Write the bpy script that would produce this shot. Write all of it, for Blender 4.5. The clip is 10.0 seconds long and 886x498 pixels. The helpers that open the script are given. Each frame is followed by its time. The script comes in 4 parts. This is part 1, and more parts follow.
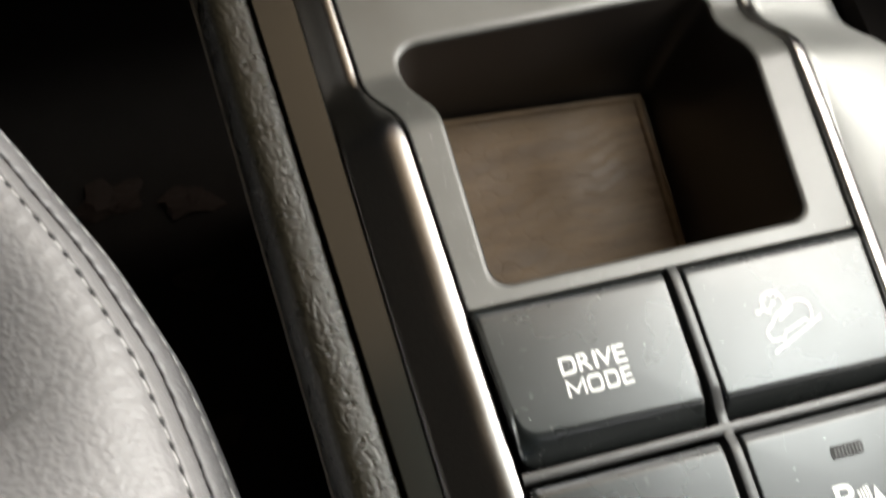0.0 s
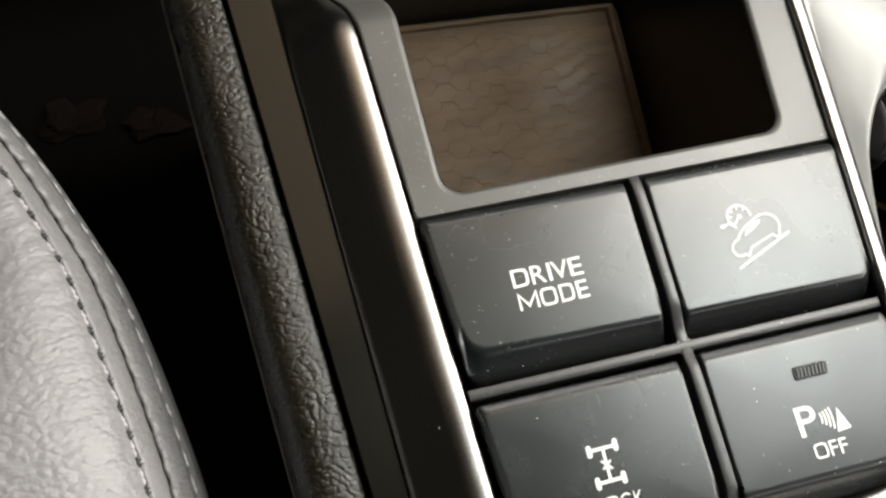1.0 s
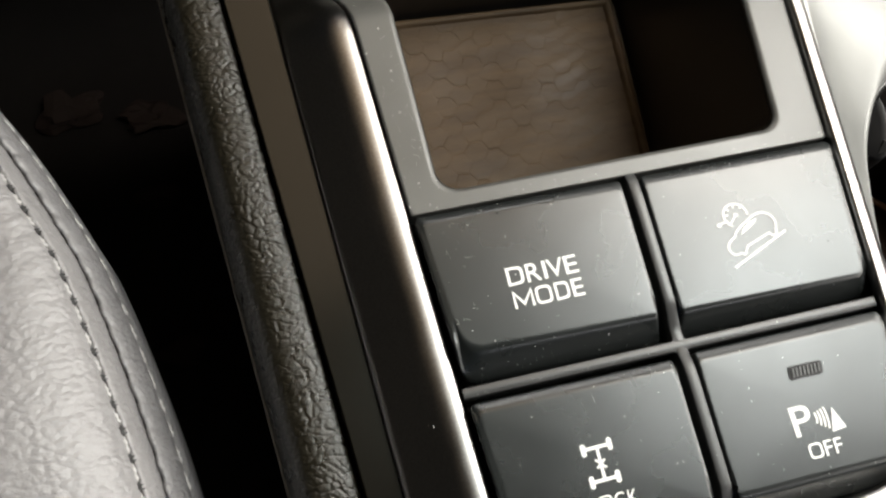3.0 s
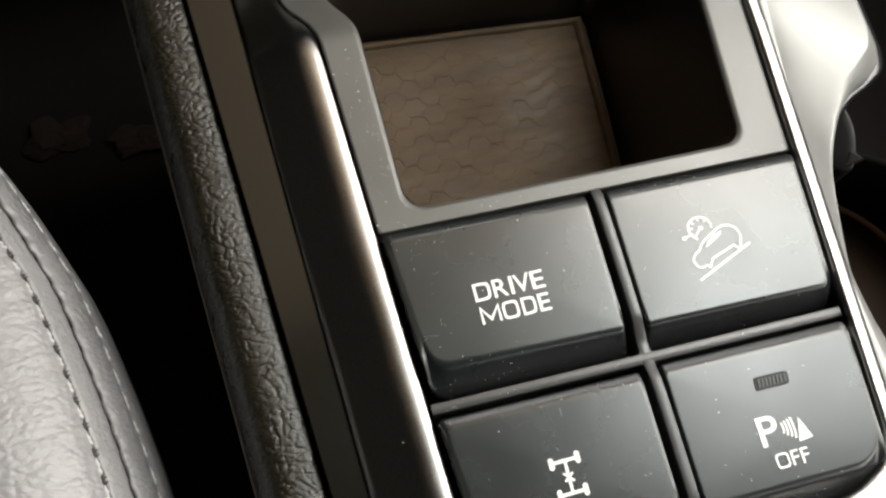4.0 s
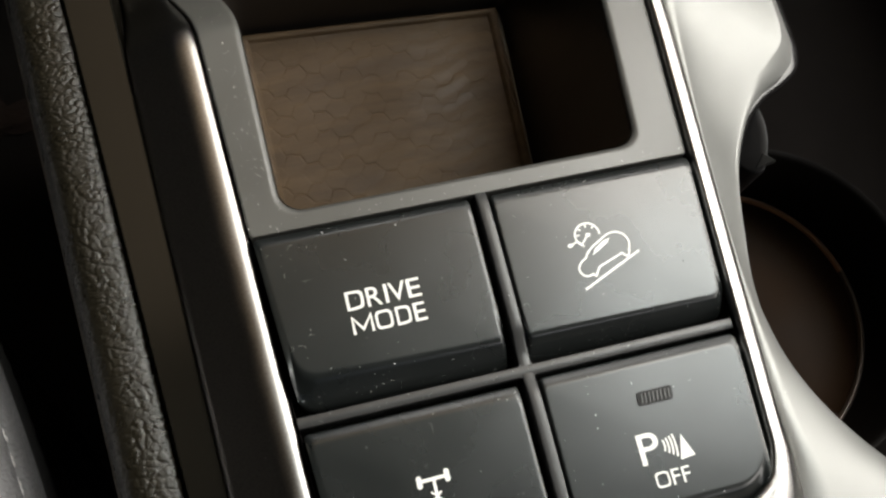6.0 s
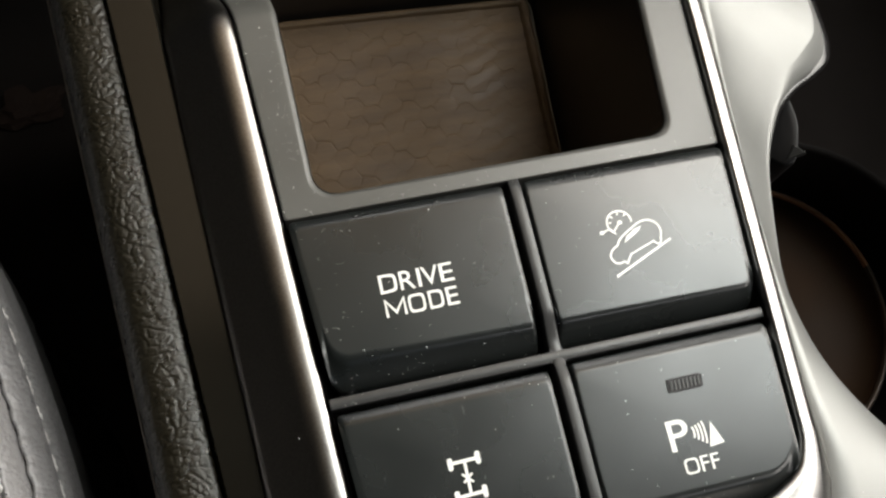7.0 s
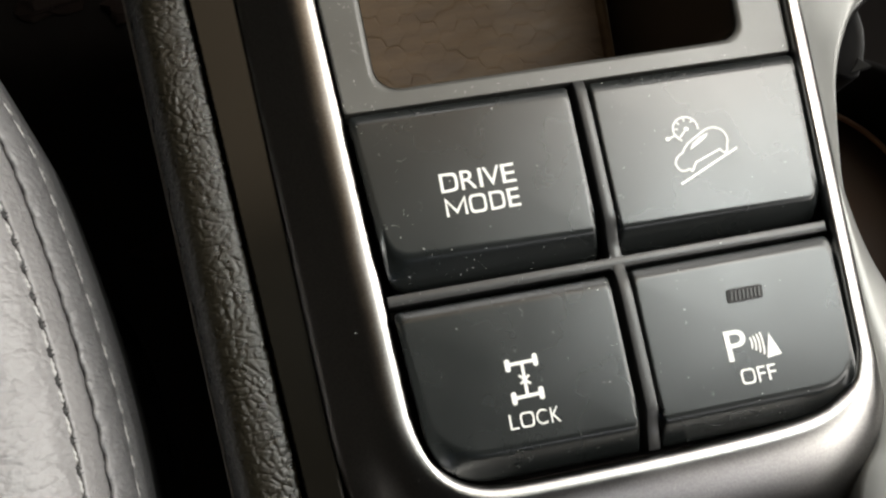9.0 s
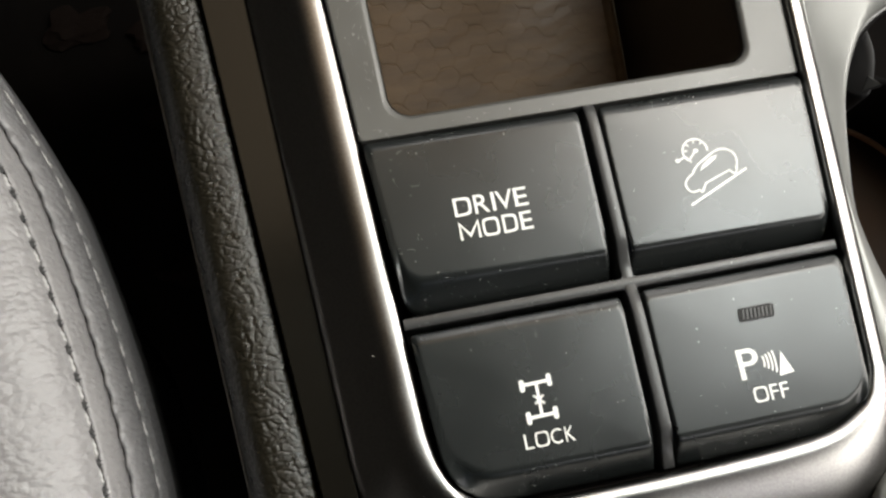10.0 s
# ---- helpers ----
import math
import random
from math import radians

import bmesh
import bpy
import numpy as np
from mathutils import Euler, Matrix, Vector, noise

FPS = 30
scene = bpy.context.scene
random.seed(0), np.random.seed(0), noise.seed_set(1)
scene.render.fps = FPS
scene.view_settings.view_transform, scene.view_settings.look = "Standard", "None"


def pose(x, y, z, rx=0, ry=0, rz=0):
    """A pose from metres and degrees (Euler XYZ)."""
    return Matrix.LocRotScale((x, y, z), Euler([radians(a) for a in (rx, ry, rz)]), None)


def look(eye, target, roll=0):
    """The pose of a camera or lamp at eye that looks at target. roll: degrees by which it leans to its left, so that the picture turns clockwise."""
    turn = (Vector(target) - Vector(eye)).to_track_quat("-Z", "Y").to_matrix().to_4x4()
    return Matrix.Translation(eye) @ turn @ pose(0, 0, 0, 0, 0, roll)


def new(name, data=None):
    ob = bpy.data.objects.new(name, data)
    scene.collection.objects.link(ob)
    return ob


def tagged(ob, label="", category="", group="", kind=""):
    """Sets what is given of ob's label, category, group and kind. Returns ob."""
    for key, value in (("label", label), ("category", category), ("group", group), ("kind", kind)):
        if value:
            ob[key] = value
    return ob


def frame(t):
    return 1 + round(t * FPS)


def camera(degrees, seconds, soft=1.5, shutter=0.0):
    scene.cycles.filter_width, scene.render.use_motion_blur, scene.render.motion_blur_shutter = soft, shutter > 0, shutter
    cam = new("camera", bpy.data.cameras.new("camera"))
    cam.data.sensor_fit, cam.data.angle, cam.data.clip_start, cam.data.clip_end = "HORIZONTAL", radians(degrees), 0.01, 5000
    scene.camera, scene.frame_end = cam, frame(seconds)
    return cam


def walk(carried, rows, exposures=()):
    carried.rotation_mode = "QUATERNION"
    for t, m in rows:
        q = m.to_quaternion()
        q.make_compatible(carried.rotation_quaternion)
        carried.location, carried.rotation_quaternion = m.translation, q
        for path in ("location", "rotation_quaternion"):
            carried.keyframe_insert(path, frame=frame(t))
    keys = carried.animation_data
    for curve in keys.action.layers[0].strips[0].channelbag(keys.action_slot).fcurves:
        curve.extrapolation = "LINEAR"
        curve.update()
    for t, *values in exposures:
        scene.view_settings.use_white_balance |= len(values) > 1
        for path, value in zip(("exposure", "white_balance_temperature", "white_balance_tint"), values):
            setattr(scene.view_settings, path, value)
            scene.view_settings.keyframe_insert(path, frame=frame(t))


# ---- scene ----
# camera and its path
EXPOSURES = [(0.0, 0.23), (0.3, 0.12), (0.7, -0.10), (2.2, -0.05), (3.5, -0.05), (4.4, -0.13), (4.8, -0.02), (5.1, -0.39), (5.6, -0.38), (7.2, -0.34), (8.0, -0.32), (10.0, -0.33)]
cam = camera(49.3, 10.0, soft=2.4, shutter=0.5)
PATH = [
    (0, (-0.06910, -0.01684, 0.18807), (-0.04439, 0.04893, 0.00082), 6.84),
    (0.2, (-0.06561, -0.01952, 0.18017), (-0.04166, 0.04023, -0.00919), 8.70),
    (0.5, (-0.06374, -0.02096, 0.17591), (-0.03730, 0.03641, -0.01385), 11.78),
    (1, (-0.06240, -0.02097, 0.17493), (-0.03688, 0.03256, -0.01608), 12.59),
    (1.5, (-0.06251, -0.02109, 0.17409), (-0.03660, 0.03065, -0.01735), 13.64),
    (2, (-0.06215, -0.02048, 0.17356), (-0.03671, 0.03143, -0.01791), 13.09),
    (3.3, (-0.06087, -0.02014, 0.17477), (-0.03534, 0.03207, -0.01661), 13.47),
    (3.5, (-0.06009, -0.02109, 0.17497), (-0.03442, 0.03253, -0.01599), 12.38),
    (4, (-0.05623, -0.02240, 0.17637), (-0.02941, 0.03336, -0.01382), 12.14),
    (4.5, (-0.05377, -0.02219, 0.17525), (-0.02900, 0.03073, -0.01602), 12.29),
    (4.8, (-0.04722, -0.02123, 0.17238), (-0.01716, 0.02841, -0.01902), 17.91),
    (5, (-0.03921, -0.02006, 0.16886), (-0.00711, 0.02964, -0.02219), 19.42),
    (5.5, (-0.03157, -0.02097, 0.16890), (-0.00219, 0.03043, -0.02214), 15.99),
    (5.7, (-0.03216, -0.02092, 0.17036), (-0.00363, 0.03083, -0.02071), 15.30),
    (6.8, (-0.03651, -0.02131, 0.17202), (-0.01059, 0.02933, -0.01972), 14.83),
    (7, (-0.03725, -0.02240, 0.17196), (-0.01246, 0.02908, -0.01970), 13.52),
    (7.5, (-0.04228, -0.02290, 0.17103), (-0.01822, 0.02390, -0.02192), 15.93),
    (7.7, (-0.05020, -0.02233, 0.16766), (-0.02244, 0.02008, -0.02581), 22.66),
    (8, (-0.04948, -0.02238, 0.16797), (-0.02822, 0.01054, -0.02815), 23.30),
    (8.5, (-0.04718, -0.02214, 0.16838), (-0.02681, 0.01187, -0.02765), 21.01),
    (9, (-0.04749, -0.02218, 0.16803), (-0.02659, 0.01253, -0.02782), 20.79),
    (9.5, (-0.04642, -0.02268, 0.16918), (-0.02680, 0.01347, -0.02655), 17.96),
    (10, (-0.04585, -0.02232, 0.17184), (-0.02933, 0.01698, -0.02356), 12.01),
]
walk(cam, [(t, look(eye, target, roll)) for t, eye, target, roll in PATH], EXPOSURES)

# ---------------------------------------------------------------- light
world = bpy.data.worlds.new("world")
scene.world = world
world.use_nodes = True
wn = world.node_tree.nodes
sky = wn.new("ShaderNodeTexSky")
sky.sky_type = "NISHITA"
sky.sun_disc = False
sky.sun_elevation = radians(48)
sky.sun_rotation = radians(60)
wn["Background"].inputs["Strength"].default_value = 0.10
world.node_tree.links.new(sky.outputs[0], wn["Background"].inputs[0])


def window_light(name, eye, target, sx, sy, power, color):
    """Daylight that comes in through one of the car's windows."""
    d = bpy.data.lights.new(name, "AREA")
    d.shape, d.size, d.size_y, d.energy, d.color = "RECTANGLE", sx, sy, power, color
    ob = new(name, d)
    ob.matrix_world = look(eye, target)
    return ob


window_light("windscreen_daylight", (0.32, 0.82, 0.53), (0.32, 0.0, 0.60), 0.66, 0.42, 10.5, (1.0, 0.97, 0.92))
window_light("side_window_daylight", (0.78, 0.11, 0.52), (0.0, 0.11, 0.62), 0.88, 0.50, 22.5, (1.0, 0.96, 0.88))
window_light("rear_door_daylight", (0.78, -0.70, 0.52), (0.0, -0.5, 0.50), 0.60, 0.40, 8.0, (1.0, 0.95, 0.88))
window_light("rear_window_daylight", (0.42, -1.18, 0.67), (0.42, 0.0, 0.67), 0.50, 0.22, 1.7, (1.0, 0.97, 0.98))
window_light("glass_roof_daylight", (0.475, 0.125, 0.85), (0.475, 0.125, 0.0), 0.40, 0.23, 7.8, (0.95, 1.0, 0.96))
window_light("glass_roof_daylight", (0.475, 0.385, 0.85), (0.475, 0.385, 0.0), 0.40, 0.29, 9.8, (1.0, 0.95, 0.86))

# ---------------------------------------------------------------- materials


def nodes_of(name):
    m = bpy.data.materials.new(name)
    m.use_nodes = True
    nt = m.node_tree
    return m, nt, nt.nodes["Principled BSDF"]


def noise_tex(nt, scale, detail=3.0, rough=0.55, stretch=None):
    tc = nt.nodes.new("ShaderNodeTexCoord")
    n = nt.nodes.new("ShaderNodeTexNoise")
    n.inputs["Scale"].default_value = scale
    n.inputs["Detail"].default_value = detail
    n.inputs["Roughness"].default_value = rough
    if stretch:
        mp = nt.nodes.new("ShaderNodeMapping")
        mp.inputs["Scale"].default_value = stretch
        nt.links.new(tc.outputs["Object"], mp.inputs["Vector"])
        nt.links.new(mp.outputs[0], n.inputs["Vector"])
    else:
        nt.links.new(tc.outputs["Object"], n.inputs["Vector"])
    return n


def ramp(nt, src, a, b, lo=0.3, hi=0.7):
    r = nt.nodes.new("ShaderNodeMapRange")
    r.inputs["From Min"].default_value, r.inputs["From Max"].default_value = lo, hi
    r.inputs["To Min"].default_value, r.inputs["To Max"].default_value = a, b
    nt.links.new(src, r.inputs["Value"])
    return r.outputs[0]


def mixed(nt, fac, c1, c2):
    m = nt.nodes.new("ShaderNodeMix")
    m.data_type = "RGBA"
    m.inputs[6].default_value, m.inputs[7].default_value = (*c1, 1), (*c2, 1)
    nt.links.new(fac, m.inputs[0])
    return m.outputs[2]


def bump(nt, bsdf, height, strength, dist):
    b = nt.nodes.new("ShaderNodeBump")
    b.inputs["Strength"].default_value, b.inputs["Distance"].default_value = strength, dist
    nt.links.new(height, b.inputs["Height"])
    nt.links.new(b.outputs[0], bsdf.inputs["Normal"])


def plastic(name, c, rough=0.4, grain=2500, bstr=0.15, metallic=0.0, vary=0.25, spec=0.5):
    """Moulded plastic or paint: cloudy wear at hand size, fine grain under it."""
    m, nt, p = nodes_of(name)
    big = noise_tex(nt, 45, 4)
    fine = noise_tex(nt, grain, 2)
    k = tuple(v * (1 - vary) for v in c)
    nt.links.new(mixed(nt, ramp(nt, big.outputs[0], 0, 1), k, c), p.inputs["Base Color"])
    nt.links.new(ramp(nt, big.outputs[0], rough * 0.88, rough * 1.12), p.inputs["Roughness"])
    p.inputs["Metallic"].default_value = metallic
    p.inputs["Specular IOR Level"].default_value = spec
    bump(nt, p, fine.outputs[0], bstr, 0.00003)
    return m


def leather(name, c, rough, scale, bstr, crease=0.6, dist=0.0006, spec=0.5):
    """Grained leather: cells with soft creases, and a cloudier sheen."""
    m, nt, p = nodes_of(name)
    tc = nt.nodes.new("ShaderNodeTexCoord")
    warp = noise_tex(nt, scale * 0.35, 3)
    add = nt.nodes.new("ShaderNodeVectorMath")
    add.operation = "MULTIPLY_ADD"
    add.inputs[1].default_value = (1.6 / scale,) * 3
    nt.links.new(warp.outputs["Color"], add.inputs[0])
    nt.links.new(tc.outputs["Object"], add.inputs[2])
    v = nt.nodes.new("ShaderNodeTexVoronoi")
    v.feature = "DISTANCE_TO_EDGE"
    v.inputs["Scale"].default_value = scale
    nt.links.new(add.outputs[0], v.inputs["Vector"])
    big = noise_tex(nt, scale * 0.08, 4)
    fine = noise_tex(nt, scale * 2.4, 4, 0.7)
    edge = ramp(nt, v.outputs["Distance"], 0, 1, 0.0, 0.28)
    s = nt.nodes.new("ShaderNodeMath")
    s.operation = "MULTIPLY_ADD"
    nt.links.new(edge, s.inputs[0])
    s.inputs[1].default_value = crease
    nt.links.new(fine.outputs[0], s.inputs[2])
    nt.links.new(mixed(nt, ramp(nt, big.outputs[0], 0, 1), tuple(x * 0.75 for x in c), c), p.inputs["Base Color"])
    nt.links.new(ramp(nt, big.outputs[0], rough * 0.85, rough * 1.15), p.inputs["Roughness"])
    p.inputs["Specular IOR Level"].default_value = spec
    bump(nt, p, s.outputs[0], bstr, dist)
    return m


def seat_leather(name, c, rough):
    """Soft seat leather: short cross wrinkles and pebbles under a worn sheen."""
    m, nt, p = nodes_of(name)
    tc = nt.nodes.new("ShaderNodeTexCoord")
    warp = noise_tex(nt, 300, 2)
    add = nt.nodes.new("ShaderNodeVectorMath")
    add.operation = "MULTIPLY_ADD"
    add.inputs[1].default_value = (0.0020, 0.0020, 0.0020)
    nt.links.new(warp.outputs["Color"], add.inputs[0])
    nt.links.new(tc.outputs["Object"], add.inputs[2])
    mp = nt.nodes.new("ShaderNodeMapping")
    mp.inputs["Scale"].default_value = (0.62, 1.0, 0.8)
    nt.links.new(add.outputs[0], mp.inputs["Vector"])
    v = nt.nodes.new("ShaderNodeTexVoronoi")
    v.feature = "SMOOTH_F1"
    v.inputs["Scale"].default_value = 820
    v.inputs["Smoothness"].default_value = 0.35
    nt.links.new(mp.outputs[0], v.inputs["Vector"])
    fine = noise_tex(nt, 1900, 2, 0.5)
    soft = noise_tex(nt, 230, 2, 0.5, stretch=(0.6, 1.0, 1.0))
    big = noise_tex(nt, 40, 4)
    up = ramp(nt, v.outputs["Distance"], 1.0, 0.0, 0.0, 0.9)
    s = nt.nodes.new("ShaderNodeMath")
    s.operation = "MULTIPLY_ADD"
    nt.links.new(fine.outputs[0], s.inputs[0])
    s.inputs[1].default_value = 0.30
    nt.links.new(up, s.inputs[2])
    s2 = nt.nodes.new("ShaderNodeMath")
    s2.operation = "MULTIPLY_ADD"
    nt.links.new(soft.outputs[0], s2.inputs[0])
    s2.inputs[1].default_value = 0.35
    nt.links.new(s.outputs[0], s2.inputs[2])
    nt.links.new(mixed(nt, ramp(nt, big.outputs[0], 0, 1), tuple(x * 0.85 for x in c), c), p.inputs["Base Color"])
    nt.links.new(ramp(nt, big.outputs[0], rough * 0.85, rough * 1.15), p.inputs["Roughness"])
    bump(nt, p, s2.outputs[0], 1.0, 0.00028)
    return m


def satin_metal(name, c, rough):
    """Satin metallic paint with a tight, soft-edged sheen."""
    m, nt, p = nodes_of(name)
    nt.nodes.remove(p)
    g = nt.nodes.new("ShaderNodeBsdfAnisotropic")
    g.distribution = "BECKMANN"
    big = noise_tex(nt, 45, 4)
    fine = noise_tex(nt, 3500, 2)
    flake = noise_tex(nt, 2600, 3, 0.7)
    nt.links.new(mixed(nt, ramp(nt, flake.outputs[0], 0, 1), tuple(v * 0.80 for v in c), tuple(v * 1.12 for v in c)), g.inputs["Color"])
    nt.links.new(ramp(nt, big.outputs[0], rough * 0.92, rough * 1.08), g.inputs["Roughness"])
    bump(nt, g, fine.outputs[0], 0.08, 0.00003)
    d = nt.nodes.new("ShaderNodeBsdfDiffuse")
    d.inputs["Color"].default_value = (*c, 1)
    mix = nt.nodes.new("ShaderNodeMixShader")
    mix.inputs[0].default_value = 0.006
    nt.links.new(g.outputs[0], mix.inputs[1])
    nt.links.new(d.outputs[0], mix.inputs[2])
    nt.links.new(mix.outputs[0], nt.nodes["Material Output"].inputs["Surface"])
    return m


BUTTON = plastic("button_black_satin", (0.0080, 0.0094, 0.0092), 0.28, 3000, 0.15, spec=0.50)
BEZEL = plastic("bezel_grey_satin", (0.066, 0.065, 0.060), 0.38, 2600, 0.2)
DIVIDER = plastic("divider_grey_satin", (0.030, 0.030, 0.030), 0.36, 2600, 0.15, spec=0.45)
BLACK = plastic("black_recess", (0.0085, 0.0074, 0.0070), 1.0, 2000, 0.2, spec=0.0)
TRAYWALL = plastic("tray_brown_black", (0.011, 0.0084, 0.0068), 0.40, 2500, 0.2)
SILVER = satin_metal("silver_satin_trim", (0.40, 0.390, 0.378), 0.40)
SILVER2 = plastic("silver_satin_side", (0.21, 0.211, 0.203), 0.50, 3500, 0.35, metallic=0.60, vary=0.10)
STRIP = plastic("brown_grey_strip", (0.0056, 0.0049, 0.0035), 0.18, 2500, 0.12, spec=0.50)
WHITE = plastic("legend_white", (0.66, 0.66, 0.63), 0.5, 3000, 0.05, vary=0.03)
LENS = plastic("indicator_dark", (0.004, 0.004, 0.004), 0.7, 3000, 0.05)
SLAT = plastic("indicator_slat", (0.035, 0.035, 0.035), 0.5, 3000, 0.05)
PAD = leather("black_grained_leather", (0.0098, 0.0083, 0.0049), 0.29, 2600, 0.5, 0.3, 0.0001, spec=0.48)
LINT = plastic("grey_lint", (0.45, 0.45, 0.43), 0.9, 3000, 0.1)
SEAM = plastic("pale_seam_edge", (0.16, 0.15, 0.135), 0.5, 3000, 0.3)
SEAT = seat_leather("grey_seat_leather", (0.166, 0.161, 0.162), 0.44)
WELT = seat_leather("grey_seat_leather_welt", (0.150, 0.147, 0.150), 0.40)
THREAD = plastic("grey_thread", (0.38, 0.375, 0.368), 0.7, 6000, 0.3)
THREAD_GREY = plastic("mid_grey_thread", (0.36, 0.355, 0.35), 0.7, 6000, 0.3)
# near-black colour that stands for the shade inside the needle holes
HOLE_SHADE = plastic("needle_hole_shade", (0.012, 0.012, 0.012), 0.7, 6000, 0.3)
CUP = plastic("cup_liner_brown_black", (0.017, 0.0090, 0.0046), 0.6, 2200, 0.2, spec=0.05)
CUPEDGE = plastic("cup_edge_brown", (0.050, 0.036, 0.026), 0.32, 2200, 0.2)
# lighter brown that paints in the light caught by the ring
CUPLIT = plastic("cup_edge_lit", (0.30, 0.15, 0.075), 0.34, 2200, 0.2)
CUPWALL = plastic("cup_wall_black", (0.003, 0.0025, 0.0022), 0.5, 2200, 0.15, spec=0.1)
TAB = plastic("tab_black_satin", (0.009, 0.0086, 0.0089), 0.42, 2200, 0.15, spec=0.25)
LIP = plastic("lip_black_gloss", (0.008, 0.0075, 0.0075), 0.22, 2200, 0.15)
CATCH = plastic("catch_grey", (0.016, 0.0155, 0.015), 0.5, 2200, 0.15)
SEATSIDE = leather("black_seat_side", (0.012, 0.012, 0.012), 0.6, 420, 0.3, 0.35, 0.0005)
CARPET = plastic("black_carpet", (0.0105, 0.0090, 0.0082), 0.95, 900, 1.0, spec=0.03)
LINING = plastic("cabin_lining", (0.009, 0.0078, 0.0062), 0.9, 300, 0.4, spec=0.12)
VISOR = plastic("beige_headliner", (0.75, 0.58, 0.40), 0.9, 600, 0.4)
REFLECTOR = plastic("grey_green_reflector", (0.33, 0.39, 0.36), 0.9, 600, 0.4)
ROOF = plastic("headliner", (0.015, 0.0146, 0.0142), 0.9, 600, 0.4, spec=0.15)
DUST = plastic("pale_dust", (0.75, 0.75, 0.72), 0.9, 3000, 0.1)
SCRAP = plastic("dull_scrap", (0.016, 0.0106, 0.0085), 0.8, 900, 0.3, spec=0.1)


def mat_rubber():
    m, nt, p = nodes_of("brown_rubber_mat")
    big = noise_tex(nt, 60, 4)
    streak = noise_tex(nt, 260, 4, 0.6, stretch=(0.18, 1.0, 1.0))
    fine = noise_tex(nt, 1800, 3)
    c = mixed(nt, ramp(nt, streak.outputs[0], 0, 1, 0.35, 0.65), (0.036, 0.0208, 0.0090), (0.057, 0.0345, 0.0155))
    nt.links.new(c, p.inputs["Base Color"])
    nt.links.new(ramp(nt, big.outputs[0], 0.55, 0.75), p.inputs["Roughness"])
    p.inputs["Specular IOR Level"].default_value = 0.3
    bump(nt, p, fine.outputs[0], 0.25, 0.0002)
    return m


RUBBER = mat_rubber()

# ---------------------------------------------------------------- geometry helpers


def thing(name, base, label, category, group="", kind=""):
    e = new(name)
    e.empty_display_size = 0.01
    e.location = base
    return tagged(e, label, category, group, kind)


def part(name, bm, material, parent=None, label="", smooth=True):
    me = bpy.data.meshes.new(name)
    bm.to_mesh(me)
    bm.free()
    return part_mesh(name, me, material, parent, label, smooth)


def part_mesh(name, me, material, parent=None, label="", smooth=True):
    if material:
        me.materials.clear()
        me.materials.append(material)
    if smooth:
        for f in me.polygons:
            f.use_smooth = True
    ob = new(name, me)
    if parent:
        at, q = Vector((0, 0, 0)), parent
        while q:
            at += q.location
            q = q.parent
        ob.parent = parent
        ob.location = -at if not parent.parent and parent.type == "EMPTY" else (0, 0, 0)
    if label:
        ob["label"] = label
    return ob


def smooth01(a, b, v):
    s = min(1.0, max(0.0, (v - a) / (b - a)))
    return s * s * (3 - 2 * s)


def shaped(x, y, z):
    """The console dips and widens ahead of y = 0.08."""
    j = smooth01(0.077, 0.101, y)
    w = min(1.4, max(0.0, -x / 0.045))
    return (x - 0.0048 * j * w, y, z - 0.0145 * j)


def rloop(corners, radii, k=7, m=14):
    """A closed loop round a quad with rounded corners (counter-clockwise), k points a corner, m a side."""
    n, segs, out = len(corners), [], []
    for i in range(n):
        c = Vector(corners[i])
        a = (Vector(corners[i - 1]) - c).normalized()
        b = (Vector(corners[(i + 1) % n]) - c).normalized()
        ang = math.acos(max(-1, min(1, a.dot(b))))
        t = radii[i] / math.tan(ang / 2)
        ctr = c + (a + b).normalized() * (radii[i] / math.sin(ang / 2))
        p0, p1 = c + a * t, c + b * t
        v0, v1 = p0 - ctr, p1 - ctr
        a0 = math.atan2(v0.y, v0.x)
        da = (math.atan2(v1.y, v1.x) - a0 + math.pi) % (2 * math.pi) - math.pi
        segs.append([ctr + Vector((math.cos(a0 + da * s / (k - 1)), math.sin(a0 + da * s / (k - 1)))) * radii[i] for s in range(k)])
    for i in range(n):
        out += segs[i]
        p, q = segs[i][-1], segs[(i + 1) % n][0]
        out += [p.lerp(q, s / (m + 1)) for s in range(1, m + 1)]
    return [(v.x, v.y) for v in out]


def loft(bm, loops, closed=True, cap=False):
    rows = [[bm.verts.new(p) for p in lp] for lp in loops]
    n = len(rows[0])
    for r0, r1 in zip(rows, rows[1:]):
        for i in range(n if closed else n - 1):
            j = (i + 1) % n
            bm.faces.new((r0[i], r0[j], r1[j], r1[i]))
    if cap:
        bm.faces.new(rows[-1])
    return rows


def box(bm, x0, y0, z0, x1, y1, z1, bevel=0.0):
    r = bmesh.ops.create_cube(bm, size=1.0)
    for v in r["verts"]:
        v.co = Vector(((x0 + x1) / 2 + v.co.x * (x1 - x0), (y0 + y1) / 2 + v.co.y * (y1 - y0), (z0 + z1) / 2 + v.co.z * (z1 - z0)))
    if bevel:
        bmesh.ops.bevel(bm, geom=list({e for v in r["verts"] for e in v.link_edges}), offset=bevel, segments=2, affect="EDGES")
    return r


